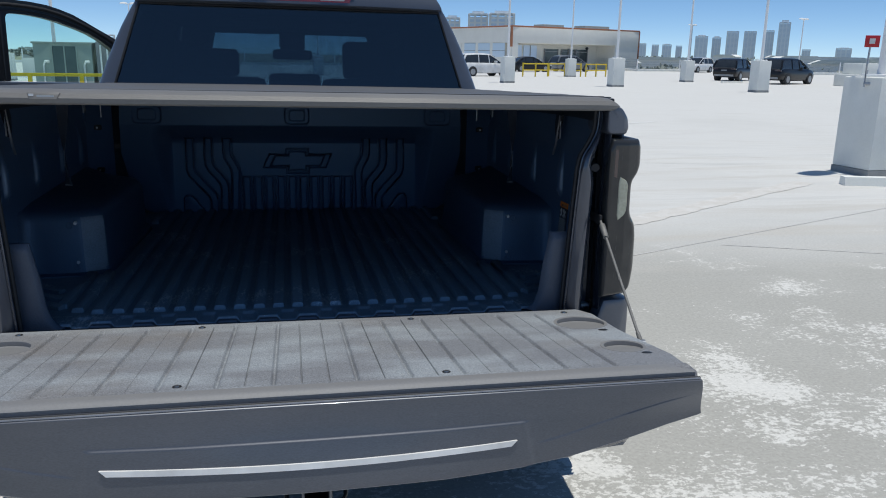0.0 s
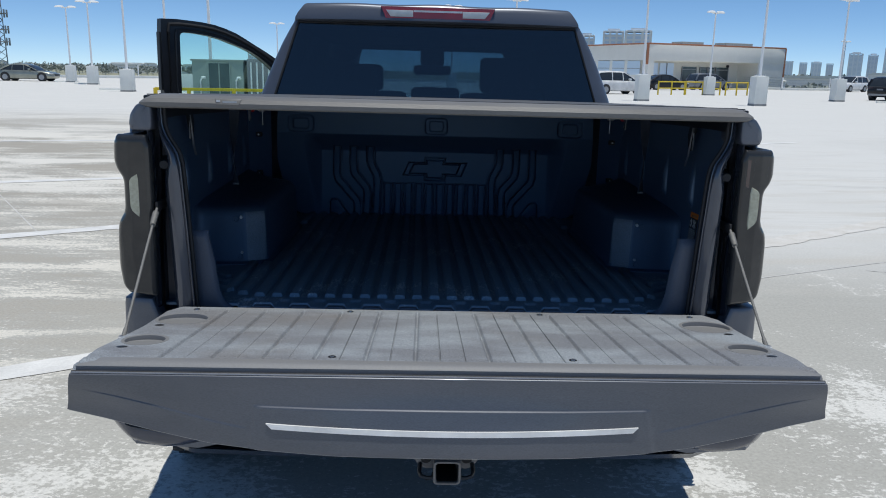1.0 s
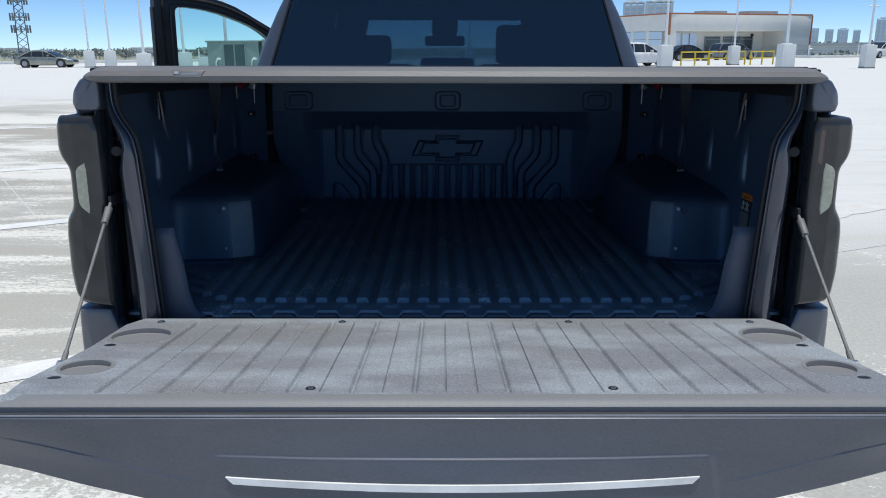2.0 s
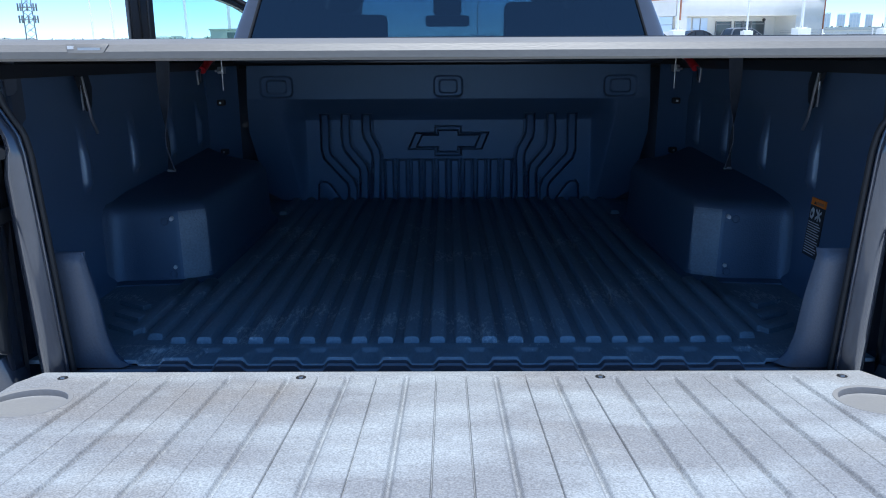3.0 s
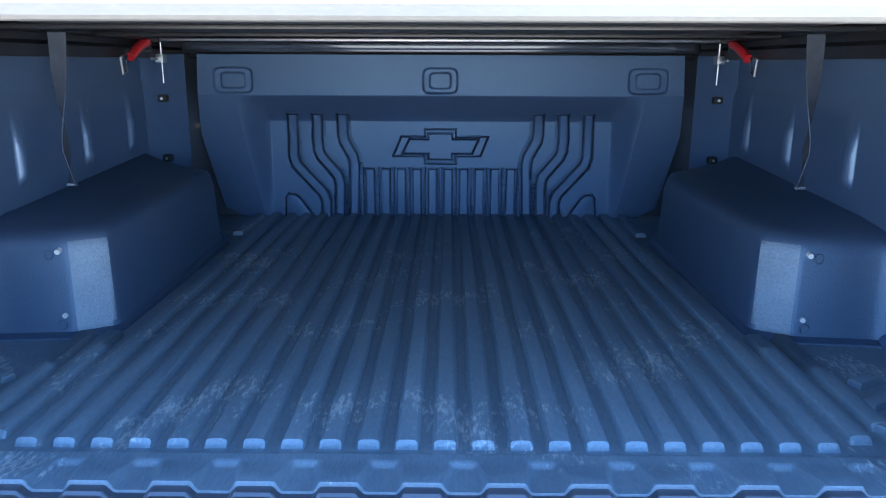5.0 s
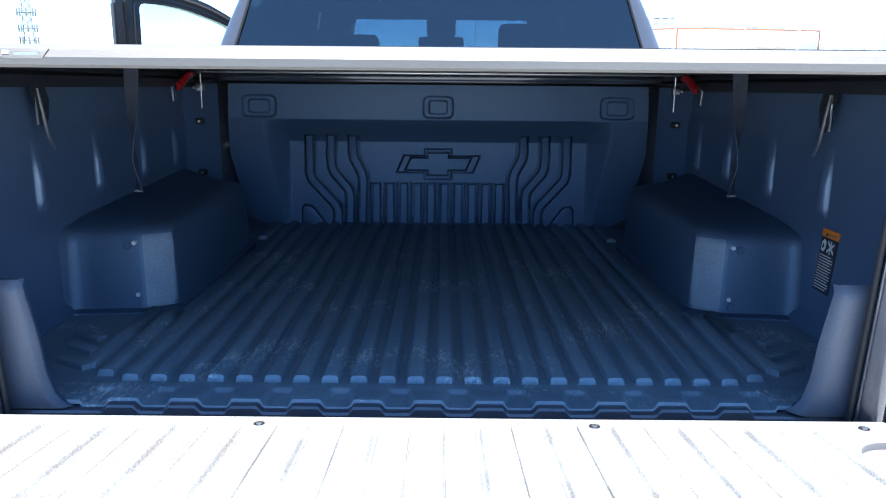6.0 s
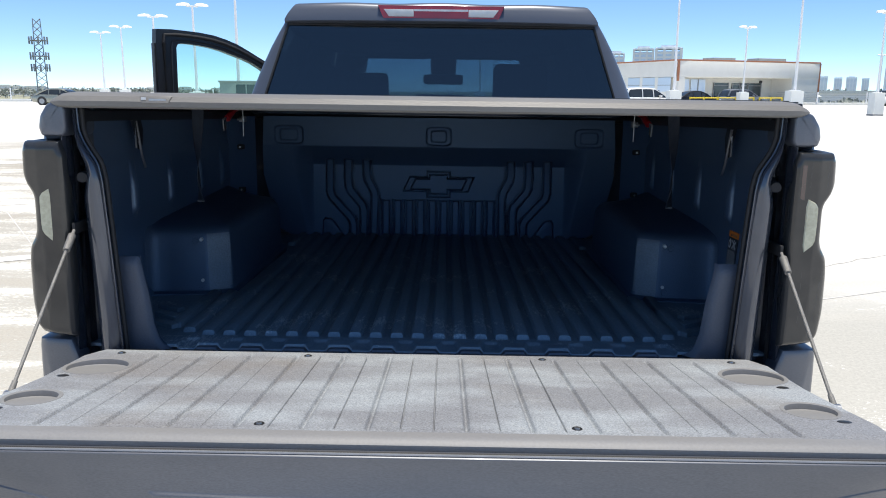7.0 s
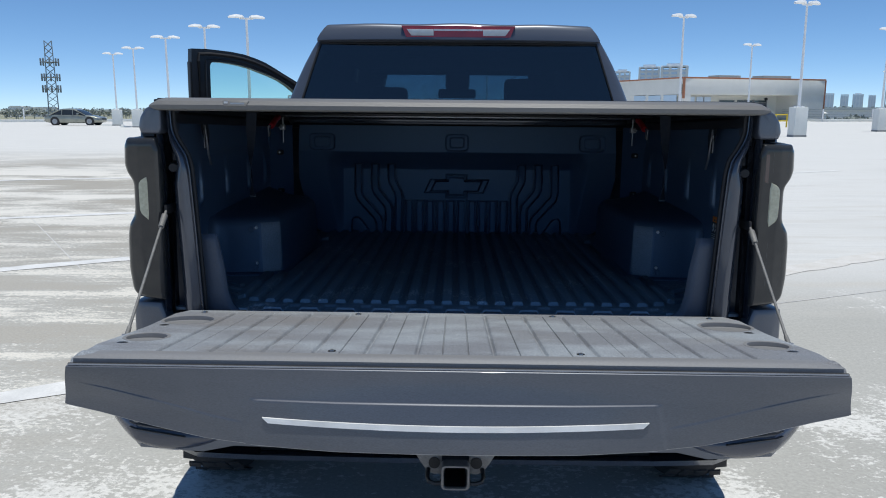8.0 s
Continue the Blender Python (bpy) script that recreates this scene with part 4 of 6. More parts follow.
def bumper():
    b = part("rear_bumper", loft([[(x, y0, zb), (x, y0 - 0.012, (zb + zt) / 2), (x, y0, zt), (x, 0.06, zt), (x, 0.06, zb)] for x, y0, zb, zt in
        [(-0.88, -0.1, 0.65, 0.70), (-0.865, -0.2, 0.625, 0.71), (-0.80, -0.245, 0.588, 0.725), (-0.64, -0.25, 0.58, 0.74), (-0.56, -0.25, 0.597, 0.74), (-0.3, -0.262, 0.597, 0.74), (0.3, -0.262, 0.597, 0.74), (0.56, -0.25, 0.597, 0.74), (0.64, -0.25, 0.58, 0.74), (0.80, -0.245, 0.588, 0.725), (0.865, -0.2, 0.625, 0.71), (0.88, -0.1, 0.65, 0.70)]]), PAINT, truck, "dark grey painted rear bumper")
    for s in (-1, 1):
        secs = []
        for f in steps(0.0, 1.0, 18):
            x = 0.60 + 0.285 * f
            yc = -0.262 + 0.012 * f + 0.10 * max(0.0, f - 0.72) ** 1.3 * 3.0
            zt = 0.640 + 0.040 * f
            hgt = 0.006 + 0.036 * math.sin(math.pi * min(1.0, 0.06 + f * 0.80)) ** 0.8
            zc = zt - hgt
            secs.append([(s * x, yc + 0.03 - 0.036 * math.cos(a), zc + hgt * math.sin(a)) for a in (2 * math.pi * q / 16 for q in range(16))])
        part("corner_step", loft(secs), GLOSS_BLACK, b, "black plastic bumper corner step", 60)
        for dz in (0.012, 0.026):
            part("tread_line", tube([(p[0][0], p[0][1] - 0.001, max(q[2] for q in p) - dz) for p in secs[5:15]], 0.0025, 6), BLACK, b, "moulded tread line")
    part("valance", loft([[(x, -0.23, zb), (x, -0.245, zb + 0.02), (x, -0.02, zb + 0.02), (x, 0.02, zb)] for x, zb in ((-0.705, 0.575), (-0.66, 0.556), (-0.5, 0.55), (-0.2, 0.548), (0.2, 0.548), (0.5, 0.55), (0.66, 0.556), (0.705, 0.575))]), JAMB, b, "dark painted lower valance")
    h = part("tow_hitch", box(-0.03, 0.037, 0.0, 0.1, 0.523, 0.587, 0.006), BLACK, truck, "square black receiver hitch with bare steel rim")
    for x0, x1, z0, z1 in ((-0.0305, 0.0375, 0.5805, 0.5865), (-0.0305, 0.0375, 0.5235, 0.5295), (-0.0305, -0.0245, 0.5295, 0.5805), (0.0315, 0.0375, 0.5295, 0.5805)):
        part("tube_wall", box(x0, x1, -0.292, 0.0, z0, z1), BLACK, h)
    def square(x0, x1, z0, z1, r, y):
        mid = ((x1 - r, z1 - r, 0), (x0 + r, z1 - r, 90), (x0 + r, z0 + r, 180), (x1 - r, z0 + r, 270))
        return [(cx + r * math.cos(radians(a + k * 22.5)), y, cz + r * math.sin(radians(a + k * 22.5))) for cx, cz, a in mid for k in range(5)]
    bm = bmesh.new()
    rings = [square(-0.031, 0.038, 0.523, 0.587, 0.010, -0.29), square(-0.032, 0.039, 0.522, 0.588, 0.011, -0.322), square(-0.030, 0.037, 0.524, 0.586, 0.010, -0.326), square(-0.0265, 0.0335, 0.5275, 0.5825, 0.008, -0.326), square(-0.0245, 0.0315, 0.5295, 0.5805, 0.007, -0.323), square(-0.024, 0.031, 0.530, 0.580, 0.007, -0.29)]
    part("receiver_rim", loft(rings, caps=False, bm=bm), HITCH_STEEL, h, "bare steel rim of the receiver tube")
    # black lining puts the bore's shade into its colour
    rings = [square(-0.0238, 0.0308, 0.5302, 0.5798, 0.007, y) for y in (-0.318, -0.2, 0.12)] + [square(0.0, 0.005, 0.553, 0.557, 0.001, 0.12)]
    part("receiver_bore", loft(rings, caps=False), RUBBER, h, "black lining that darkens the bore of the tube")
    part("hitch_beam", cyl((-0.5, -0.2, 0.592), (0.5, -0.2, 0.592), 0.026, n=16), BLACK, h, "round black cross beam of the hitch")
    for s in (-1, 1):
        plate = [(0.022, 0.592), (0.102, 0.590), (0.088, 0.566), (0.070, 0.540), (0.052, 0.534), (0.026, 0.536)]
        part("chain_plate", prism([(0.0035 + s * x, z) for x, z in plate], lambda u, v, d: (u, d, v), -0.24, -0.262, 0.003), HITCH_STEEL, h, "grey safety-chain plate")
        # black disc on the plate stands for the dark hole
        part("chain_hole_disc", cyl((0.0035 + s * 0.053, -0.2655, 0.566), (0.0035 + s * 0.053, -0.2625, 0.566), 0.0145, n=20), RUBBER, h)
        part("chain_loop", tube([(0.0035 + s * x, y, z) for x, y, z in ((0.068, -0.262, 0.55), (0.070, -0.28, 0.536), (0.066, -0.29, 0.529), (0.05, -0.294, 0.525), (0.036, -0.292, 0.526), (0.032, -0.28, 0.532))], 0.0055, 8), BLACK, h, "black chain loop")
    # frame, axle and spare wheel above the shade under the truck
    for s in (-1, 1):
        part("frame_rail", box(s * 0.42, s * 0.52, -0.05, 4.6, 0.48, 0.62, 0.01), BLACK, truck)
    part("rear_axle", cyl((-0.8, 1.05, 0.41), (0.8, 1.05, 0.41), 0.045, n=16), BLACK, truck)
    part("cross_member", box(-0.42, 0.42, 0.1, 0.18, 0.48, 0.6, 0.01), BLACK, truck)


def wheel(x, y, s):
    r, w = 0.41, 0.24
    bm = bmesh.new()
    prof = [(r - 0.13, -w / 2 + 0.02), (r - 0.05, -w / 2), (r - 0.015, -w / 2 + 0.03), (r, -w / 2 + 0.06), (r, w / 2 - 0.06), (r - 0.015, w / 2 - 0.03), (r - 0.05, w / 2), (r - 0.13, w / 2 - 0.02)]
    n = 48
    loft([[(x + b, y + a * math.cos(k), 0.0 + r + a * math.sin(k)) for a, b in prof] for k in (2 * math.pi * i / n for i in range(n + 1))], closed=False, bm=bm)
    bmesh.ops.remove_doubles(bm, verts=bm.verts, dist=1e-5)
    wh = part("wheel", bm, TYRE, truck, "black tyre on a grey alloy rim")
    part("rim", cyl((x - s * 0.05, y, r), (x + s * 0.09, y, r), r - 0.125, n=24), ALLOY, wh)
    bm = bmesh.new()
    for i in range(30):
        a = 2 * math.pi * i / 30
        for u in (-0.08, -0.028, 0.028, 0.08):
            m = Matrix.Translation((x + u, y + (r + 0.002) * math.cos(a), r + (r + 0.002) * math.sin(a))) @ Matrix.Rotation(a, 4, "X") @ Matrix.Rotation(radians(14 if u > 0 else -14), 4, "Y") @ Matrix.Diagonal((0.042, 0.007, 0.05, 1))
            bmesh.ops.create_cube(bm, size=1.0, matrix=m)
    part("tread", bm, TYRE, wh, "block tread", 0)


def cab():
    """Crew cab seen from behind: lower body, pillars, roof, rear window, seats, screen and bonnet."""
    part("cab_lower", loft([[(-w, y, 0.55), (-w - 0.02, y, 0.8), (-w - 0.01, y, 1.15), (-w + 0.03, y, 1.40), (w - 0.03, y, 1.40), (w + 0.01, y, 1.15), (w + 0.02, y, 0.8), (w, y, 0.55)] for y, w in ((1.88, 0.97), (2.0, 0.985), (3.72, 0.985))]), PAINT, truck, "dark grey cab body below the windows")
    def rear(x, z):
        return (x, 1.88 + (z - 1.40) * 0.24, z)
    # pillars: the rear face rolls round into the side of the cab
    skin = [(1.38, 0.912), (1.45, 0.889), (1.53, 0.861), (1.62, 0.826), (1.70, 0.791), (1.77, 0.755), (1.817, 0.727), (1.86, 0.703)]
    for s in (-1, 1):
        def pillar(k, z):
            wx, ox = 0.822 - 0.2977 * (z - 1.425), lerp_table(z, skin)
            y0 = 1.88 + (z - 1.40) * 0.24
            if k <= 1:
                return (s * (wx + (ox - wx) * (1 - (1 - k) ** 1.25)), y0 + 0.04 * k ** 3, z)
            return (s * (ox + 0.012 * min(1.0, (k - 1) * 2)), y0 + 0.04 + (k - 1) * 0.34, z)
        pl = part("rear_pillar", field("rear_pillar", [0, 0.2, 0.4, 0.55, 0.7, 0.8, 0.9, 1.0, 1.1, 1.3, 1.6, 2.0], steps(1.38, 1.86, 24), pillar), PAINT, truck, "dark grey rear cab pillar", 50)
        thicken(pl, 0.006 if s < 0 else -0.006)
    # overhanging rear lip of the roof
    lipz = [(1.806, 0.722), (1.83, 0.722), (1.86, 0.703), (1.893, 0.678), (1.902, 0.662)]

    def lip(u, p):
        y, z = p
        x = u * lerp_table(z, lipz)
        e = 1 - u * u
        return (x, y + 0.035 * (1 - e) ** 3, z + 0.004 * e + (0.003 * math.cos(9 * u) * e if z > 1.89 else 0.0))
    prof = [(1.99, 1.806), (1.958, 1.808), (1.940, 1.812), (1.934, 1.818), (1.935, 1.826), (1.941, 1.846), (1.945, 1.858), (1.949, 1.868), (1.955, 1.884), (1.964, 1.894), (1.98, 1.900), (2.02, 1.902), (2.06, 1.902)]
    thicken(part("roof_lip", field("roof_lip", steps(-1, 1, 60), prof, lip), PAINT, truck, "dark grey rear lip of the roof", 40), 0.004)
    ins = [(-0.818, 1.43), (0.818, 1.43), (0.704, 1.803), (-0.704, 1.803)]
    glass = part("rear_window", prism(ins, lambda u, v, d: (u, 1.88 + (v - 1.40) * 0.24 + d, v), 0.004, 0.009), TINT, truck, "dark tinted rear window")
    for s in (-1, 1):
        part("window_seal", tube([rear(s * 0.82, 1.427), rear(s * 0.706, 1.806)], 0.006, 8), RUBBER, glass)
    part("window_seal", tube([rear(-0.706, 1.806), rear(0.706, 1.806)], 0.007, 8), RUBBER, glass)
    # roof with a rear lip
    secs = []
    for y, w, z, h in ((2.04, 0.655, 1.83, 0.066), (2.3, 0.665, 1.845, 0.07), (2.8, 0.67, 1.85, 0.075), (3.3, 0.66, 1.835, 0.07), (3.55, 0.63, 1.785, 0.05)):
        secs.append([(-w - 0.035, y, z - 0.02), (-w, y, z + h * 0.75), (-w * 0.6, y, z + h), (-w * 0.3, y, z + h + 0.004), (0, y, z + h + 0.002), (w * 0.3, y, z + h + 0.004), (w * 0.6, y, z + h), (w, y, z + h * 0.75), (w + 0.035, y, z - 0.02), (0, y, z - 0.02)])
    roof = part("roof", loft(secs), PAINT, truck, "dark grey cab roof")
    part("headliner", box(-0.70, 0.70, 2.0, 3.5, 1.765, 1.80, 0.01), HEADLINER, truck, "grey headliner")
    for s in (-1, 1):
        part("roof_lamp", box(s * 0.18, s * 0.30, 2.25, 2.33, 1.752, 1.766, 0.006), HEADLINER, roof)
    third = part("third_brake_lamp", loft([[(-0.288, y, 1.889), (-0.260, y, 1.826), (0.260, y, 1.826), (0.288, y, 1.889)] for y in (1.936, 1.99)]), RED_LENS, truck, "red high-level brake lamp with clear ends")
    for s in (-1, 1):
        part("cargo_lamp", prism([(s * 0.262, 1.872), (s * 0.238, 1.84), (s * 0.125, 1.84), (s * 0.125, 1.872)], lambda u, v, d: (u, d, v), 1.936, 1.9325, 0.002), CLEAR_LENS, third, "clear cargo lamp lens")
    part("lens_strip", box(-0.123, 0.123, 1.9335, 1.936, 1.864, 1.873), CLEAR_LENS, third, "narrow clear strip between the cargo lenses")
    # side pillars and rails
    for s in (-1, 1):
        part("side_rail", tube([(s * 0.69, 2.06, 1.845), (s * 0.70, 2.6, 1.85), (s * 0.69, 3.3, 1.83), (s * 0.66, 3.56, 1.775)], 0.026, 8), PAINT, truck)
        # added opaque panels close the cab sides so no light shows through
        part("rear_door_upper", prism([(2.2, 1.39), (3.0, 1.39), (2.98, 1.84), (2.2, 1.84)], lambda u, v, d: (s * (0.935 - 0.4 * (v - 1.39) + d), u, v), -0.015, 0.0), SEAT, truck, "opaque dark panel in place of the rear door's trim and privacy glass")
        part("cab_side_blocker", prism([(2.9, 1.39), (4.2, 1.39), (3.62, 1.81), (3.2, 1.84), (2.9, 1.84)], lambda u, v, d: (s * (0.935 - 0.42 * (v - 1.39) - 0.09 * max(0.0, u - 3.3) + d), u, v), -0.03, 0.0), SEAT, truck, "added dark panel that blocks light through the front door opening")
        part("middle_pillar", tube([(s * 0.93, 2.9, 1.38), (s * 0.755, 2.88, 1.84)], 0.05, 8), PAINT, truck)
        part("screen_pillar", tube([(s * 0.64, 3.52, 1.775), (s * 0.78, 4.15, 1.38)], 0.15, 14), BLACK, truck, "dark windscreen pillar")
    part("windscreen", prism([(-0.60, 0.0), (0.60, 0.0), (0.70, 1.0), (-0.70, 1.0)], lambda u, v, d: (u, 3.56 + 0.58 * v, 1.77 - 0.37 * v + d), 0.0, 0.005), CLEAR_GLASS, truck, "clear windscreen")
    part("sun_visor_band", box(-0.62, 0.62, 3.49, 3.53, 1.735, 1.80, 0.01), HEADLINER, truck, "folded sun visors")
    part("dashboard", box(-0.85, 0.85, 3.75, 4.2, 1.05, 1.34, 0.05), BLACK, truck, "black dashboard")
    mir = part("rear_view_mirror", box(-0.13, 0.13, 3.40, 3.43, 1.57, 1.635, 0.02), BLACK, truck, "black rear-view mirror")
    part("mirror_mount", box(-0.085, 0.085, 3.46, 3.54, 1.63, 1.76, 0.03), BLACK, mir, "sensor housing behind the mirror")
    for x in (-0.45, 0.46):
        seat = part("front_seat", box(x - 0.29, x + 0.29, 2.95, 3.1, 0.9, 1.46, 0.06), SEAT, truck, "dark front seat")
        part("headrest", box(x - (0.12 if x < 0 else 0.16), x + (0.13 if x < 0 else 0.16), 2.93, 3.03, 1.46, 1.625 if x < 0 else 1.685, 0.045, segments=4), SEAT, seat, "rounded headrest")
    for x in (-0.45, 0.0, 0.45):
        part("rear_headrest", box(x - 0.13, x + 0.13, 2.1, 2.18, 1.36, 1.495, 0.03, segments=3), SEAT, truck, "low rear headrest")
    part("rear_seat", box(-0.75, 0.75, 2.05, 2.2, 0.85, 1.38, 0.05), SEAT, truck, "dark rear bench seat")
    part("bonnet", loft([[(-0.88, y, 0.9), (-0.9, y, 1.2), (-0.8, y, z), (0, y, z + 0.03), (0.8, y, z), (0.9, y, 1.2), (0.88, y, 0.9)] for y, z in ((4.05, 1.30), (4.6, 1.29), (5.3, 1.22), (5.45, 1.1))]), PAINT, truck, "dark grey bonnet")
    for s in (-1, 1):
        part("front_wing", loft([[(s * 0.86, y, 0.5), (s * 1.0, y, 0.6), (s * 1.01, y, 1.0), (s * 0.97, y, 1.2), (s * 0.86, y, 1.24)] for y in (3.7, 4.3, 5.0, 5.42)]), PAINT, truck)


def open_door():
    """Driver's front door swung out."""
    u0 = Vector((-1.897, 3.5, 0))
    du = Vector((0.78, 0.773, 0))
    dn = Vector((0.704, -0.71, 0))

    def at(u, v, d):
        return u0 + du * u + dn * d + Vector((0, 0, 1.44 + (v - 1.44) * 1.098))
    low = [(0.01, 0.62), (1.02, 0.62), (1.05, 1.30), (1.0, 1.38), (0.0, 1.40)]
    door = part("driver_door", prism(low, at, -0.06, 0.06, 0.02), PAINT, truck, "driver's door standing open")
    outer = [(0.0, 1.40), (-0.004, 1.80), (0.0, 1.862), (0.10, 1.866), (0.19, 1.863), (0.28, 1.859), (0.376, 1.848), (0.46, 1.828), (0.538, 1.803), (0.62, 1.765), (0.69, 1.73), (0.77, 1.692), (0.85, 1.65), (0.93, 1.58), (1.0, 1.49), (1.02, 1.40)]
    inner = [(0.122, 1.40), (0.124, 1.76), (0.132, 1.778), (0.15, 1.786), (0.21, 1.786), (0.28, 1.781), (0.35, 1.772), (0.43, 1.756), (0.494, 1.737), (0.58, 1.712), (0.643, 1.689), (0.71, 1.655), (0.775, 1.611), (0.84, 1.56), (0.88, 1.50), (0.9, 1.40)]
    bm = bmesh.new()
    for a, b in ((-0.035, 0.02),):
        O = [[bm.verts.new(at(u, v, d)) for u, v in outer] for d in (a, b)]
        I = [[bm.verts.new(at(u, v, d)) for u, v in inner] for d in (a, b)]
        for k in range(len(outer) - 1):
            for w, flip in ((0, 1), (1, 0)):
                bm.faces.new((O[w][k], O[w][k + 1], I[w][k + 1], I[w][k]))
            bm.faces.new((O[0][k], O[0][k + 1], O[1][k + 1], O[1][k]))
            bm.faces.new((I[0][k], I[0][k + 1], I[1][k + 1], I[1][k]))
    part("window_frame", bm, BLACK, door, "black window frame")
    mid = [((a[0] * 0.62 + b[0] * 0.38), (a[1] * 0.62 + b[1] * 0.38)) for a, b in zip(outer, inner)]
    mid2 = [((a[0] * 0.25 + b[0] * 0.75), (a[1] * 0.25 + b[1] * 0.75)) for a, b in zip(outer, inner)]
    part("door_seal", tube([at(u, v, 0.024) for u, v in mid], 0.011, 8), RUBBER, door, "black rubber door seal")
    part("seal_highlight", tube([at(u, v, 0.023) for u, v in mid2], 0.006, 8), BLACK, door)
    bm = bmesh.new()
    vs = [bm.verts.new(at(u, v, -0.008)) for u, v in inner]
    bm.faces.new(vs)
    g = part("door_glass", bm, GREEN_GLASS, door, "pale green side window", 0)
    thicken(g, 0.004)
    part("latch_edge", prism([(-0.012, 1.42), (0.0, 1.42), (0.0, 1.78), (-0.012, 1.78)], at, -0.03, 0.01, 0.002), BLACK, door)


bed_shell()
tail_lamps()
tailgate()
bumper()
for sx in (-1, 1):
    for wy in (0.96, 4.78):
        wheel(sx * 0.915, wy, sx)
cab()
open_door()


# ---- the drop-in bed liner ----
def bed_liner():
    lin = thing("bed_liner", TRUCK, "black ribbed plastic liner in the truck bed, scuffed", "bed liner")
    FZ = 0.868
    xs = steps(-0.87, 0.87, 520)
    ys = [0.0622, 0.0626, 0.064] + steps(0.067, 0.168, 26) + [0.2, 0.3, 0.5, 0.6, 0.8, 1.2, 1.5, 1.83]

    # drop towards the cab, fitted to where the camera sees the join
    def floor_drop(y):
        return 0.0167 * max(0.0, y - 0.6)

    def floor_at(x, y):
        z = FZ - floor_drop(y)
        u = ((x + 0.001) / 0.1054 + 0.5) % 1.0
        d = abs(u - 0.5)
        apron = 0.015 - 0.007 * smooth01((y - 0.07) / 0.06) - 0.008 * smooth01((y - 0.146) / 0.02)
        if abs(x) < 0.60:
            # scooped hollows running out to the lip
            edge = 0.22 + 0.07 * smooth01((y - 0.07) / 0.06)
            hollow = smooth01((d - edge) / 0.10) * (1 - smooth01((y - 0.119) / 0.011))
            z += apron - (apron - 0.0015) * hollow
        else:
            z += apron * 0.7
        if y < 0.0625:
            z -= 0.007
        elif y < 0.063:
            z -= 0.0025
        return (x, y, z)

    fl = part("floor_mat", field("floor_mat", xs, ys, floor_at), LINER_WORN, lin, "scuffed black plastic floor with scalloped rear lip", 50)
    thicken(fl, 0.005)
    # long ribs
    def rib(x, y0, y1):
        w0, w1, h = 0.0195, 0.0120, 0.0125
        bm = bmesh.new()
        secs = []
        for y, k in ((y0 - 0.006, 0.0), (y0 + 0.0, 0.95), (y0 + 0.003, 1.0), (max(y0 + 0.02, 0.6), 1.0), (y1, 1.0)):
            f = FZ - floor_drop(y)
            hh = h * k + 0.0005
            secs.append([(x - w0, y, f - 0.002), (x - w1 - 0.003, y, f + hh - 0.004 * k), (x - w1, y, f + hh - 0.001 * k), (x - w1 * 0.6, y, f + hh), (x + w1 * 0.6, y, f + hh), (x + w1, y, f + hh - 0.001 * k), (x + w1 + 0.003, y, f + hh - 0.004 * k), (x + w0, y, f - 0.002)])
        return loft(secs, bm=bm)
    for k in range(22):
        part("rib", rib(-0.5615 + 0.05348 * k, 0.178, 1.80), LINER_WORN, fl)
    for s in (-1, 1):
        part("rib", rib(s * 0.617, 0.2, 0.53), LINER_WORN, fl)
        part("rib", rib(s * 0.617, 1.5, 1.78), LINER_WORN, fl)
        part("rib", rib(s * 0.668, 0.24, 0.44), LINER_WORN, fl)
        # slanted chevron ribs behind the wheel cover
        for j, (xa, ya) in enumerate(((0.70, 0.25), (0.72, 0.33), (0.74, 0.41))):
            bm = prism([(-0.045, -0.012), (0.045, -0.012), (0.045, 0.012), (-0.045, 0.012)], lambda u, v, d: (s * (xa + u * 0.8 - v * 0.5), ya + u * 0.5 + v * 0.9, d), FZ - 0.002, FZ + 0.012, 0.004)
            part("short_rib", bm, LINER_WORN, fl)
        # wheel-arch cover
        foot = [(0.895, 0.535), (0.872, 0.552), (0.861, 0.570), (0.85, 0.584), (0.835, 0.591), (0.80, 0.595), (0.70, 0.604), (0.690, 0.607), (0.682, 0.612), (0.636, 0.640), (0.629, 0.647), (0.626, 0.662), (0.626, 1.35), (0.66, 1.44), (0.74, 1.50), (0.895, 1.53)]
        cx, cy = 0.80, 1.02
        secs = []
        for z, inset, lift in ((FZ - 0.02, -0.026, 0), (FZ - 0.002, -0.026, 0), (FZ + 0.003, -0.024, 0), (FZ + 0.006, -0.018, 0), (FZ + 0.009, -0.005, 0), (FZ + 0.018, 0.0, 0), (1.035, 0.010, 0), (1.052, 0.015, 0), (1.064, 0.026, 0), (1.071, 0.045, 0), (1.078, 0.085, 0), (1.085, 0.15, 0)):
            ring = []
            for x, y in foot:
                if x > 0.865:
                    ring.append((s * x, y + (cy - y) * inset * 0.6, z + (0.0 if inset == 0 else 0.03 * inset / 0.15)))
                    continue
                dx, dy = cx + 0.1 - x, cy - y
                n = math.hypot(dx, dy)
                ring.append((s * (x + dx / n * inset), y + dy / n * inset, z))
            secs.append(ring)
        bm = bmesh.new()
        loft(secs, closed=True, bm=bm)
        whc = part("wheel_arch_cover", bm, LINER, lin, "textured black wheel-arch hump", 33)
        # the rear inner corner face takes a paler, grainier plastic
        whc.data.materials.append(ARCH_PALE)
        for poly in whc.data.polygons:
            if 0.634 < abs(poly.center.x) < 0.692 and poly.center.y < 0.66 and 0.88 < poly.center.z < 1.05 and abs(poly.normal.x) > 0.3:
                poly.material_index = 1
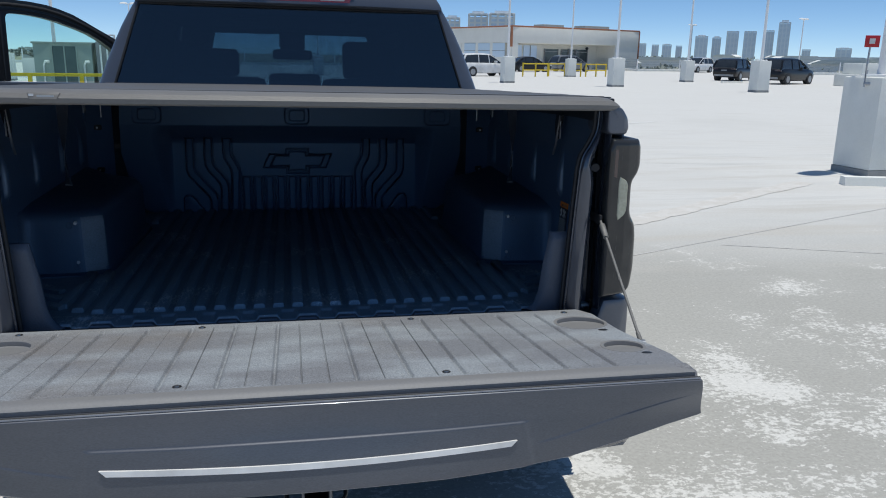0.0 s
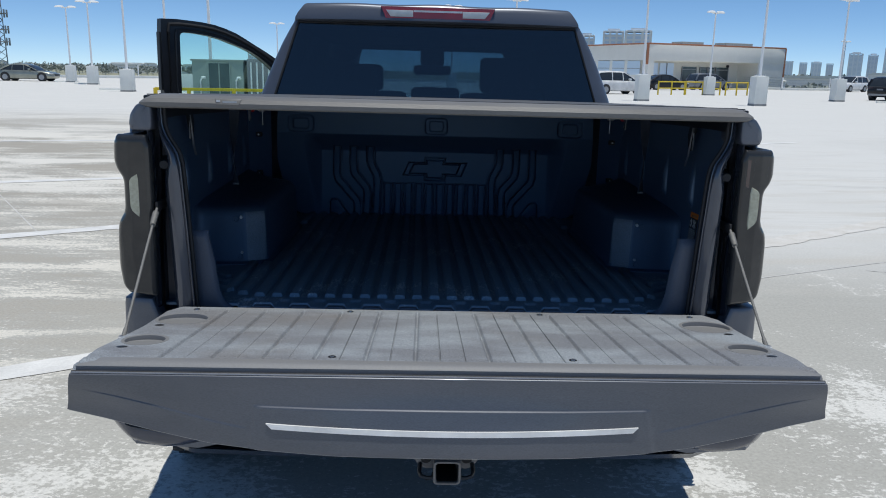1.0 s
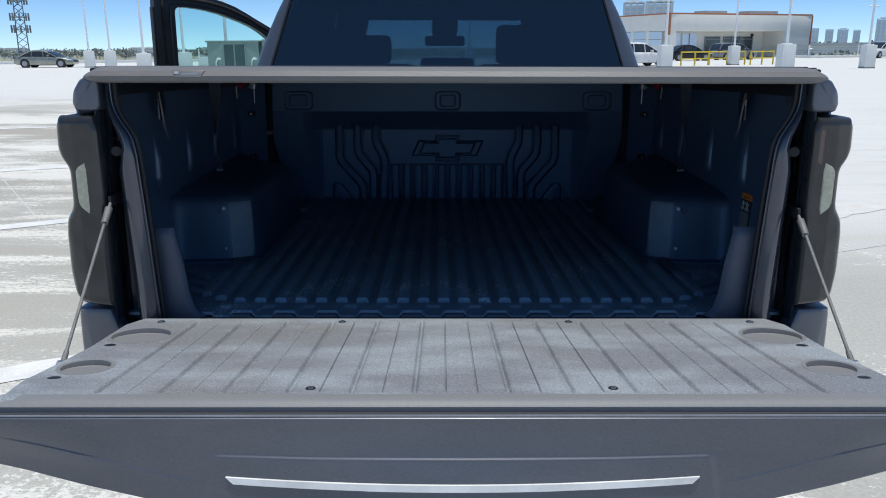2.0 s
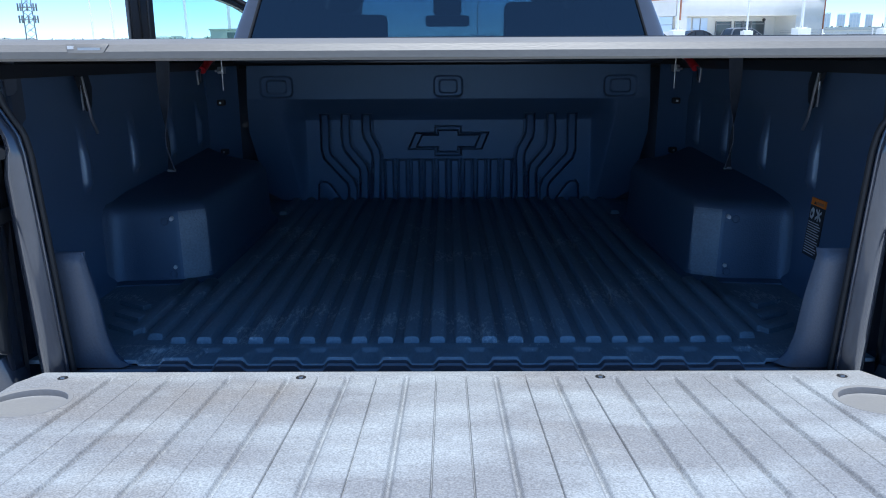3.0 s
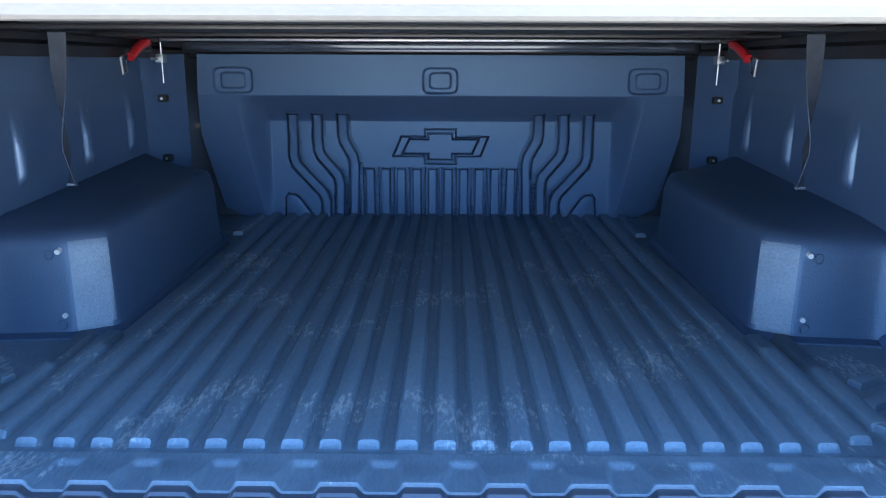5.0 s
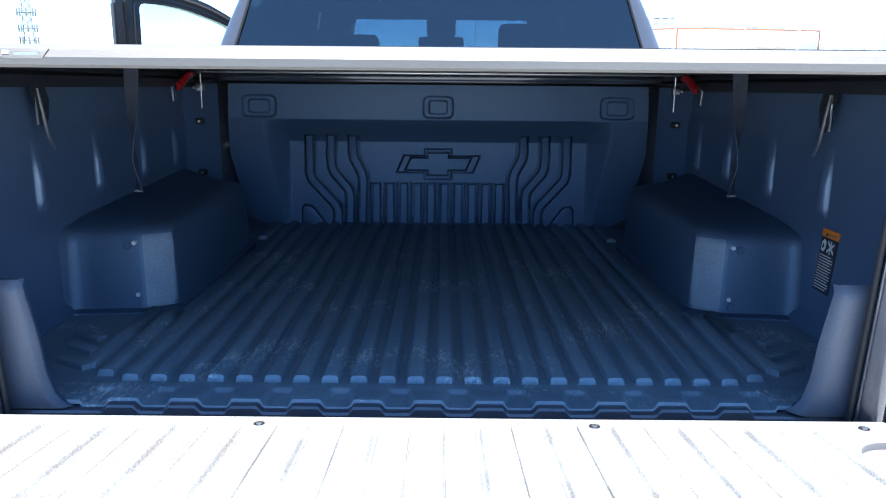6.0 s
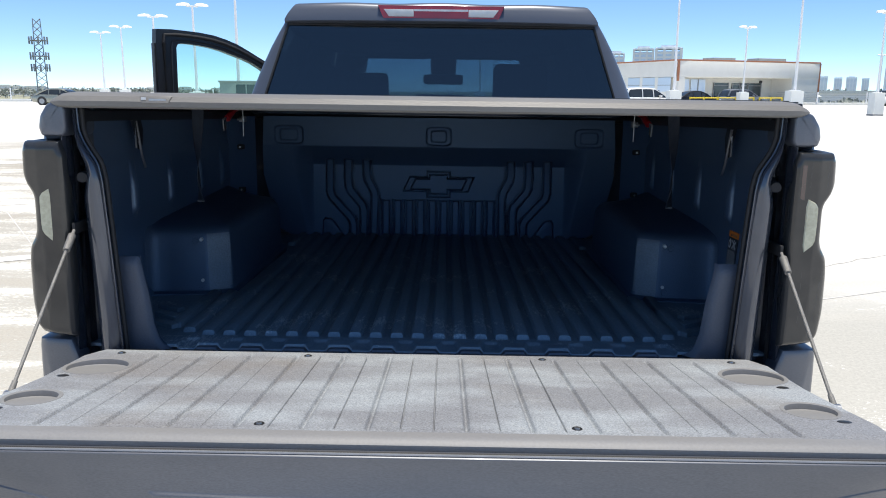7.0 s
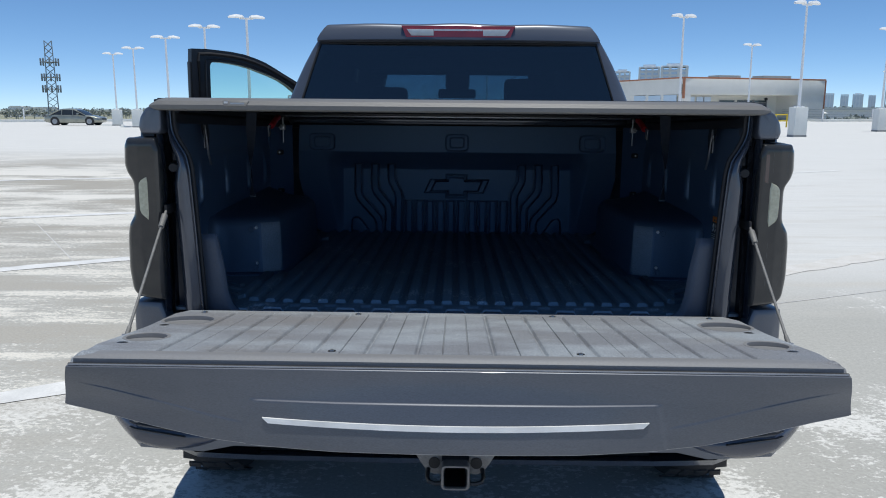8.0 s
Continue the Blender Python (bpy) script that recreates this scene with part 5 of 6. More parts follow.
        for z in (1.036, 0.909):
            y = 0.613
            x = 0.712
            part("tie_ring_bolt", cyl((s * x, y + 0.012, z), (s * (x - 0.004), y - 0.014, z), 0.0062, 0.005, 12), BRIGHT, whc, "bright bolt head")
            pts = [(s * (x + (0.014 if z > 1 else 0.002) + 0.0085 * math.cos(a)), y - 0.012, z - (0.006 if z > 1 else 0.018) + 0.0095 * math.sin(a)) for a in steps(0, 2 * math.pi, 16)]
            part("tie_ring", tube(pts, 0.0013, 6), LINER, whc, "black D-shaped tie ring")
        # side wall with vertical flutes
        def wall_at(y, z):
            x = 0.868
            for yc in (0.51, 0.805, 1.11, 1.38):
                f = max(0.0, 1 - ((y - yc) / 0.020) ** 2) ** 0.6
                x -= 0.015 * f * smooth01((z - 1.125) / 0.02) * (1 - smooth01((z - 1.19) / 0.11))
            x -= 0.02 * (1 - smooth01((z - FZ) / 0.05)) ** 2
            x += 0.008 * smooth01((z - 1.27) / 0.05)
            return (s * x, y, z)
        sw = part("side_wall", field("side_wall", steps(0.06, 1.84, 480), steps(FZ - 0.025, 1.40, 54), wall_at), SIDE_PLASTIC, lin, "black plastic side wall with upright flutes", 60)
        thicken(sw, 0.005 if s > 0 else -0.005)
        # rear end flange facing the tailgate, greyer for the light the gate throws back
        def flange(v, w):
            z = FZ + 0.002 + (1.092 - FZ) * v
            xin = lerp_table(z, [(0.868, 0.612), (0.876, 0.627), (0.892, 0.640), (0.93, 0.652), (1.0, 0.660), (1.10, 0.679), (1.12, 0.684)])
            xout = 0.735
            x = xout + (xin - xout) * w
            y = 0.045 + 0.012 * smooth01((w - 0.9) / 0.1) + 0.012 * smooth01((v - 0.96) / 0.04)
            return (s * x, y, z)
        fg = part("end_flange", field("end_flange", steps(0, 1, 20), steps(0, 1, 14), flange), LINER_GREY, lin, "grey plastic end flange", 50)
        thicken(fg, 0.006 if s < 0 else -0.006)
        inner = [(0.868, 0.612), (0.876, 0.627), (0.892, 0.640), (0.93, 0.652), (1.0, 0.660), (1.10, 0.679), (1.12, 0.684)]
        zs = steps(FZ, 1.092, 16)
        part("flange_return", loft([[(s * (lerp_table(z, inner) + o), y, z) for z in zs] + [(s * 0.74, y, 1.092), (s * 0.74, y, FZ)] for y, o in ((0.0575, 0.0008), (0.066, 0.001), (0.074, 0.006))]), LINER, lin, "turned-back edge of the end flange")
        # corner post panel with two slots, their shade drawn as black inserts
        post = part("corner_post", prism([(0.0, 0.93), (1.0, 0.93), (1.0, 1.39), (0.0, 1.39)], lambda u, v, d: (s * (0.868 - 0.075 * u + d * 0.9), 1.50 + 0.15 * u + d * 0.4, v), 0.0, 0.012, 0.003), LIT_PLASTIC, lin, "flat corner panel with two slots")
        for z in (1.262, 1.082):
            part("slot", box(s * 0.818, s * 0.852, 1.545, 1.57, z - 0.011, z + 0.011, 0.007), RUBBER, post, "black oval insert in place of a slot")
            part("slot_bolt", cyl((s * 0.834, 1.548, z), (s * 0.833, 1.541, z), 0.004, n=10), STEEL, post)
    # headboard
    def hb_y(x, z):
        # side flanks and top band overhang the upright recessed field
        base = 1.797 - (z - 0.85) * 0.234 if z < 1.265 else 1.700 + (z - 1.265) * 0.03
        xo = 0.604 + 0.130 * (z - 0.855)
        inx = min(1.0, max(0.0, (xo - abs(x)) / (xo - 0.570)))
        inz = min(1.0, max(0.0, (1.263 - z) / 0.090))
        inx = 0.55 * inx + 0.45 * smooth01(inx)
        inz = 0.6 * inz + 0.4 * smooth01(inz)
        y = base + max(0.0, 1.804 + (z - 0.85) * 0.01 - base) * inx * inz
        # hand holds
        for cx in (-0.66, 0.0, 0.66):
            wx, wz = (0.066 if cx else 0.058, 0.042)
            d = ((abs(x - cx) / wx) ** 5 + (abs(z - 1.31) / wz) ** 5) ** 0.2
            y += 0.010 * (1 - smooth01((d - 0.86) / 0.14)) - 0.007 * (1 - smooth01((d - 0.52) / 0.12))
        return y

    def hb_w(z):
        return lerp_table(z, [(0.841, 0.66), (0.861, 0.694), (0.883, 0.734), (0.99, 0.755), (1.134, 0.781), (1.391, 0.769)])

    bars = [([((k - 4.5) * 0.0530, z) for z in (0.838, 0.935, 1.012)], 0.031) for k in range(10)]
    for s in (-1, 1):
        bars.append(([(s * x, z) for x, z in ((0.49, 1.196), (0.493, 1.123), (0.494, 1.056), (0.486, 1.028), (0.397, 0.929), (0.387, 0.901), (0.389, 0.832))], 0.028))
        bars.append(([(s * x, z) for x, z in ((0.407, 1.196), (0.411, 1.123), (0.408, 1.077), (0.4, 1.056), (0.345, 0.99), (0.339, 0.963), (0.343, 0.832))], 0.028))
        bars.append(([(s * x, z) for x, z in ((0.325, 1.196), (0.326, 1.134), (0.321, 1.108), (0.293, 1.056), (0.288, 1.028), (0.295, 0.832))], 0.028))
    bow = [(-0.16, 1.058), (-0.131, 1.122), (-0.052, 1.122), (-0.052, 1.147), (0.052, 1.147), (0.052, 1.122), (0.161, 1.122), (0.135, 1.058), (0.052, 1.058), (0.052, 1.031), (-0.053, 1.031), (-0.053, 1.058)]
    small = [(x * 0.80 if abs(x) > 0.06 else x * 0.78, 1.09 + (z - 1.09) * 0.74) for x, z in bow]
    fan = [(0.528, 0.838), (0.526, 0.912), (0.516, 0.924), (0.498, 0.924), (0.484, 0.914), (0.43, 0.838)]
    moats = [(path, w / 2 + 0.0092) for path, w in bars] + [(bow + bow[:1], 0.0032), (small + small[:1], 0.0032)] + [([(s * x, z) for x, z in fan], 0.006) for s in (-1, 1)]
    NU, ZS = 840, steps(0.838, 1.39, 262)
    U = np.linspace(-1, 1, NU + 1)
    W = np.array([hb_w(z) for z in ZS])
    PX, PZ = W[:, None] * U[None, :], np.repeat(np.array(ZS)[:, None], NU + 1, 1)
    cut = np.zeros_like(PX)
    for path, r in moats:
        for (xa, za), (xb, zb) in zip(path, path[1:]):
            near = (PX > min(xa, xb) - r) & (PX < max(xa, xb) + r) & (PZ > min(za, zb) - r) & (PZ < max(za, zb) + r)
            qx, qz = PX[near], PZ[near]
            run = math.hypot(xb - xa, zb - za)
            along = ((qx - xa) * (xb - xa) + (qz - za) * (zb - za)) / run
            d = np.abs((qx - xa) * (zb - za) - (qz - za) * (xb - xa)) / run
            past = min(0.006, r)
            cut[near] = np.maximum(cut[near], np.minimum(np.clip((r - d) / 0.002, 0, 1), np.clip((np.minimum(along, run - along) + past) / 0.002, 0, 1)))
    verts = [(PX[j, i], hb_y(PX[j, i], PZ[j, i]) + 0.021 * cut[j, i], PZ[j, i]) for j in range(len(ZS)) for i in range(NU + 1)]
    n1 = NU + 1
    board = bpy.data.meshes.new("headboard")
    board.from_pydata(verts, [], [(j * n1 + i, j * n1 + i + 1, (j + 1) * n1 + i + 1, (j + 1) * n1 + i) for j in range(len(ZS) - 1) for i in range(NU)])
    hb = part("headboard", board, LIT_PLASTIC, lin, "black moulded headboard with ribs and an embossed cross-shaped badge", 60)
    thicken(hb, -0.02)

    def on_board(u, v, d):
        return (u, hb_y(u, v) - d, v)

    def bar(path, w, name="board_rib"):
        """A raised bar along (x, z) points."""
        secs = []
        n = len(path)
        for i, (x, z) in enumerate(path):
            a, b = path[max(i - 1, 0)], path[min(i + 1, n - 1)]
            dx, dz = b[0] - a[0], b[1] - a[1]
            l = math.hypot(dx, dz)
            nx, nz = -dz / l, dx / l
            secs.append([on_board(x + nx * w * k, z + nz * w * k, h) for k, h in ((-0.5, -0.012), (-0.47, 0.009), (-0.36, 0.013), (0.36, 0.013), (0.47, 0.009), (0.5, -0.012))])
        return part(name, loft(secs), LIT_PLASTIC, hb)
    for path, w in bars:
        bar(path, w)
    for s in (-1, 1):
        part("board_corner_rib", prism([(s * x, z) for x, z in fan], on_board, -0.012, 0.011, 0.003), LIT_PLASTIC, hb)
    # small fasteners on the floor near the headboard
    for x, y in ((-0.665, 1.46),):
        part("clip", box(x - 0.003, x + 0.003, y - 0.005, y + 0.005, FZ + 0.0, FZ + 0.02, 0.001), STEEL, lin, "tiny bright clip")


# Greyer liner copy: light thrown back by the tailgate is in its colour.
LINER_GREY = material("gate_lit_grey_plastic", (0.078, 0.092, 0.122), 0.45, spec=0.4, dark=(0.088, 0.103, 0.134), scale=5, fine=0.15, bump=0.4, bump_scale=260)
bed_liner()


# ---- the roll-up cover and its fittings ----
def falling(bm):
    """Lets a rail drop towards the cab as the bed does, fitted to the camera's view."""
    for v in bm.verts:
        v.co.z -= 0.017 * max(0.0, v.co.y - 0.05)
    return bm


def tonneau():
    cov = thing("tonneau_cover", TRUCK, "grey-black roll-up bed cover stretched over the closed bed", "bed cover")
    prof = [(0.045, 1.437), (-0.012, 1.437), (-0.018, 1.441), (-0.020, 1.452), (-0.012, 1.463), (0.004, 1.4685), (0.03, 1.472), (0.045, 1.472)]
    secs = []
    for x, k in ((-0.832, 0.0), (-0.824, 0.35), (-0.806, 0.85), (-0.78, 1.0), (-0.4, 1.0), (0.0, 1.0), (0.4, 1.0), (0.78, 1.0), (0.806, 0.85), (0.824, 0.35), (0.832, 0.0)):
        secs.append([(x, 0.045 + (y - 0.045) * (0.65 + 0.35 * k), 1.452 + (z - 1.452) * (0.25 + 0.75 * k) - 0.003 * (1 - k)) for y, z in prof])
    part("rear_rail", loft(secs), RAIL, cov, "dull grey rear rail of the cover")

    def sheet(u, y):
        x = u * 0.80
        return (x, y, 1.4725 - 0.017 * (y - 0.04) + 0.003 * (1 - u * u) * math.sin(math.pi * min(1, (y - 0.04) / 0.5) / 2) + 0.0012 * math.sin(y * 17 + 1.3 * u))
    sh = part("cover_sheet", field("cover_sheet", steps(-1, 1, 60), steps(0.04, 1.80, 70), sheet), VINYL, cov, "stretched vinyl cover sheet", 60)
    thicken(sh, 0.004)
    for s in (-1, 1):
        part("side_rail", falling(box(s * 0.775, s * 0.835, 0.045, 1.80, 1.455, 1.468, 0.004)), BLACK, cov)
        # added strip closes the gap where light leaked past the rail
        part("leak_strip", falling(box(s * 0.832, s * 0.895, 0.30, 1.80, 1.438, 1.457, 0.003)), BLACK, cov, "black strip added to stop light leaking between rail and bed side")
        part("hook_tape", falling(box(s * 0.79, s * 0.83, 0.06, 1.78, 1.4685, 1.4715)), VINYL, cov)
    part("front_rail", box(-0.83, 0.83, 1.74, 1.80, 1.392, 1.432, 0.008), JAMB, cov)
    for y in (0.62, 1.02, 1.42):
        part("bow", falling(box(-0.775, 0.775, y - 0.018, y + 0.018, 1.451, 1.4595, 0.003)), STEEL if y == 1.42 else BLACK, cov, "cross bow under the cover")
    part("header_bar", box(-0.775, 0.775, 1.62, 1.66, 1.405, 1.43, 0.006), JAMB, cov, "dark glossy header bar under the cover")
    # plain plate in place of the maker's mark
    pl = part("maker_plate", prism([(-0.627, 1.4645), (-0.556, 1.4645), (-0.563, 1.4495), (-0.62, 1.4495)], lambda u, v, d: (u, -0.0205 + (v - 1.452) * 0.65 - d, v), 0.0, 0.0015, 0.0005), RAIL, cov, "small grey maker's plate")
    part("plate_mark", box(-0.622, -0.612, -0.0205, -0.0165, 1.456, 1.4615), WHITE_INK, pl, "small pale mark")
    part("plate_print", box(-0.605, -0.568, -0.0205, -0.0172, 1.4545, 1.4585), STEEL, pl, "grey bar of unreadable lettering")
    for s in (-1, 1):
        # rear latch with a bright pin, a hanging lever and a release cord
        la = thing("cover_latch", TRUCK, "cover latch with bright pin and hanging lever", "latch", "cover latches")
        part("pin", cyl((s * 0.842, 0.50, 1.445), (s * 0.842, 0.50, 1.408), 0.005, n=10), CHROME, la, "bright pin")
        part("collar", cyl((s * 0.842, 0.50, 1.412), (s * 0.842, 0.50, 1.402), 0.010, n=12), STEEL, la)
        part("lever_plate", prism([(0.462, 1.405), (0.515, 1.405), (0.53, 1.37), (0.522, 1.33), (0.508, 1.315)], lambda u, v, d: (s * d, u, v), 0.838, 0.848, 0.002), BLACK, la, "black lever plate")
        part("lever", tube([(s * 0.84, 0.485, 1.395), (s * 0.838, 0.493, 1.36), (s * 0.838, 0.502, 1.33), (s * 0.838, 0.512, 1.295), (s * 0.838, 0.533, 1.262)], 0.004, 8), STEEL, la, "curved bright lever")
        part("cord", tube([(s * 0.84, 0.478, 1.395), (s * 0.839, 0.476, 1.35), (s * 0.84, 0.48, 1.32)], 0.0025, 6), STEEL, la)
        # front clamp with a red handle
        cl = thing("rail_clamp", TRUCK, "silver rail clamp with a red rubber handle", "clamp", "rail clamps")
        part("handle", tube([(s * 0.795, 1.366, 1.424), (s * 0.796, 1.345, 1.421), (s * 0.798, 1.315, 1.411), (s * 0.80, 1.285, 1.397), (s * 0.803, 1.265, 1.386)], 0.0125, 12), RED, cl, "red rubber handle")
        part("hook", tube([(s * 0.80, 1.205, 1.386), (s * 0.80, 1.235, 1.39), (s * 0.80, 1.228, 1.352), (s * 0.80, 1.205, 1.345), (s * 0.80, 1.196, 1.386)], 0.0035, 8), STEEL, cl, "bent wire hook")
        part("screw", cyl((s * 0.80, 1.48, 1.438), (s * 0.80, 1.482, 1.31), 0.0026, n=8), STEEL, cl, "threaded rod")
        part("nut", box(s * 0.79, s * 0.812, 1.462, 1.498, 1.368, 1.392, 0.003), STEEL, cl)
        part("wing", box(s * 0.797, s * 0.803, 1.40, 1.47, 1.376, 1.384, 0.002), STEEL, cl)
        part("bracket", box(s * 0.775, s * 0.83, 1.40, 1.52, 1.425, 1.44, 0.003), BLACK, cl)
        part("bracket_arm", box(s * 0.815, s * 0.86, 1.38, 1.46, 1.40, 1.432, 0.004), BLACK, cl)
        # hanging strap
        st = thing("hanging_strap", TRUCK, "black webbing strap hanging from the cover", "strap", "hanging straps")
        secs = []
        for z, xc, tw in ((1.44, 0.771, 0.2), (1.37, 0.775, 0.35), (1.31, 0.778, 0.7), (1.26, 0.780, 1.1), (1.23, 0.780, 1.35), (1.20, 0.779, 1.45), (1.16, 0.777, 1.1), (1.128, 0.775, 0.8)):
            c, q = math.cos(tw), math.sin(tw)
            secs.append([(s * (xc + a * c * 0.021 - b * q), 0.825 + a * q * 0.021 + b * c, z) for a, b in ((-1, -0.001), (1, -0.001), (1, 0.001), (-1, 0.001))])
        part("webbing", loft(secs), STRAP, st)
        part("buckle", box(s * 0.764, s * 0.786, 0.82, 0.83, 1.123, 1.129, 0.0015), STEEL, st, "bright metal buckle")


STRAP = material("black_grey_webbing", (0.085, 0.1, 0.135), 0.85, scale=20, fine=0.25, bump=0.5, bump_scale=400)
tonneau()


def warning_label():
    lab = thing("warning_label", TRUCK, "black warning sticker with an orange header on the bed side", "label")
    X = 0.8605

    def at(u, v, d):
        return (X - d, 0.4785 - 0.0215 * v + 0.068 * (0.5 - u), 0.966 + 0.143 * v)
    part("backing", prism([(0, 0), (1, 0), (1, 0.865), (0, 0.865)], at, -0.03, 0.0), STICKER, lab)
    part("header", prism([(0, 0.875), (1, 0.875), (1, 1.0), (0, 1.0)], at, -0.03, 0.0006), ORANGE, lab, "orange header band")
    part("header_print", prism([(0.42, 0.905), (0.9, 0.905), (0.9, 0.95), (0.42, 0.95)], at, -0.001, 0.0011), ORANGE_TRIM, lab, "darker header print")
    part("warning_triangle", prism([(0.22, 0.90), (0.40, 0.90), (0.31, 0.955)], at, -0.001, 0.0011), STICKER, lab)
    pic = part("pictogram", prism([(0.08, 0.66), (0.24, 0.64), (0.34, 0.70), (0.34, 0.81), (0.2, 0.84), (0.08, 0.78)], at, -0.001, 0.0008), WHITE_INK, lab, "small white pictogram")
    part("drawing", prism([(0.13, 0.70), (0.22, 0.69), (0.26, 0.74), (0.16, 0.78)], at, -0.001, 0.0011), STICKER, pic)
    for a, b in (((0.46, 0.66), (0.84, 0.80)), ((0.46, 0.82), (0.86, 0.66)), ((0.64, 0.63), (0.66, 0.84))):
        dx, dz = b[0] - a[0], b[1] - a[1]
        n = math.hypot(dx, dz)
        ox, oz = -dz / n * 0.022, dx / n * 0.022
        part("pictogram", prism([(a[0] + ox, a[1] + oz), (a[0] - ox, a[1] - oz), (b[0] - ox, b[1] - oz), (b[0] + ox, b[1] + oz)], at, -0.001, 0.0008 + 0.0001 * n), WHITE_INK, lab, "white stroke of a struck-out pictogram")
    for k in range(13):
        v = 0.05 + k * 0.044
        e = 0.93 - 0.12 * (k % 3 == 0)
        part("print_line", prism([(0.06, v), (e, v), (e, v + 0.016), (0.06, v + 0.016)], at, -0.001, 0.0008), WHITE_INK, lab)


warning_label()

CABINET_DARK = material("dark_green_painted_steel", (0.1, 0.14, 0.14), 0.5, scale=1.5, fine=0.06)


# ---- the terminal building and what stands on the deck ----
def building():
    b = thing("rooftop_building", pose(26.0, 88.0, 0, 0, 0, 22.0), "low cream stucco building with rust-orange trim and shaded porch", "building")
    L, D, H = 21.0, 16.0, 4.85
    part("parapet", box(0, L, 0, 0.4, 3.05, H, 0.03), STUCCO, b, "cream upper wall band")
    part("end_pier", box(L - 4.2, L, 0.05, 3.4, 0, 3.05), STUCCO, b, "cream end wall")
    part("corner_pier", box(0, 0.9, 0.02, 0.9, 0, 3.05), STUCCO, b, "cream corner pier")
    part("porch_back", box(0.9, L - 4.2, 3.4, 3.7, 0, 3.05), STUCCO, b, "shaded porch wall")
    part("soffit", box(0.4, L - 0.2, 0.4, 5.9, 3.0, 3.12), STUCCO, b)
    part("roof", box(0.2, L - 0.2, 0.4, D, 4.2, 4.4), CONCRETE, b, "flat roof")
    part("side_wall", box(0, 0.35, 0.9, D, 3.05, H), STUCCO, b)
    part("side_wall_lower", box(0.02, 0.33, 10.5, D, 0, 3.05), STUCCO, b)
    part("far_wall", box(0, L, D - 0.3, D, 0, H), STUCCO, b)
    part("end_wall", box(L - 0.35, L, 3.4, D, 0, H), STUCCO, b)
    part("roof_trim", box(-0.06, L + 0.06, -0.06, 0.46, H, H + 0.16, 0.02), ORANGE_TRIM, b, "rust-orange coping")
    part("side_trim", box(-0.06, 0.4, 0.46, D, H, H + 0.16, 0.02), ORANGE_TRIM, b)
    part("pier_trim", box(L + 0.0, L + 0.14, -0.06, 0.5, 0, H), ORANGE_TRIM, b, "rust-orange upright strip")
    part("corner_trim", box(-0.08, 0.0, -0.06, 0.3, 2.6, H), ORANGE_TRIM, b)
    for k, (u, w) in enumerate(((10.6, 1.1), (11.9, 1.0), (13.1, 2.0), (7.8, 2.2))):
        d = part("shopfront", box(u, u + w, 3.3, 3.4, 0.05, 2.45), SHOP_GLASS, b, "dark glazed door or window")
        for x in (u, u + w):
            part("mullion", box(x - 0.05, x + 0.05, 3.24, 3.3, 0.05, 2.5), FRAME_GREY, d)
        part("transom", box(u, u + w, 3.25, 3.3, 2.1 if k else 2.2, 2.2 if k else 2.3), FRAME_GREY, d)
    for u in (2.0, 4.4):
        w = part("porch_window", box(u, u + 2.1, 3.3, 3.4, 1.2, 2.85), TOWER_GLASS, b, "bluish porch window")
        part("window_bar", box(u + 1.0, u + 1.08, 3.24, 3.3, 1.2, 2.85), FRAME_GREY, w)
    for v in (1.4, 4.4, 7.4):
        w = part("side_window", box(-0.02, 0.06, v, v + 2.4, 1.4, 3.0), TOWER_GLASS, b, "bluish side window")
        part("louvre", box(-0.05, -0.02, v, v + 2.4, 2.1, 2.16), FRAME_GREY, w)
        part("pier", box(0.0, 0.35, v + 2.4, v + 3.0, 0, 3.05), STUCCO, b)
    part("sill_wall", box(0.0, 0.35, 0.9, 10.5, 0, 1.4), STUCCO, b)
    part("wall_lamp", cyl((15.0, 3.4, 2.62), (15.0, 3.2, 2.62), 0.17, n=16), BLACK, b, "round dark wall fitting")
    for u, w, h in ((8.5, 3.4, 0.45), (15.5, 4.5, 0.5)):
        part("roof_unit", box(u, u + w, 4.5, 6.5, 4.4, 5.05 + h, 0.05), CONCRETE_DARK, b, "roof plant")


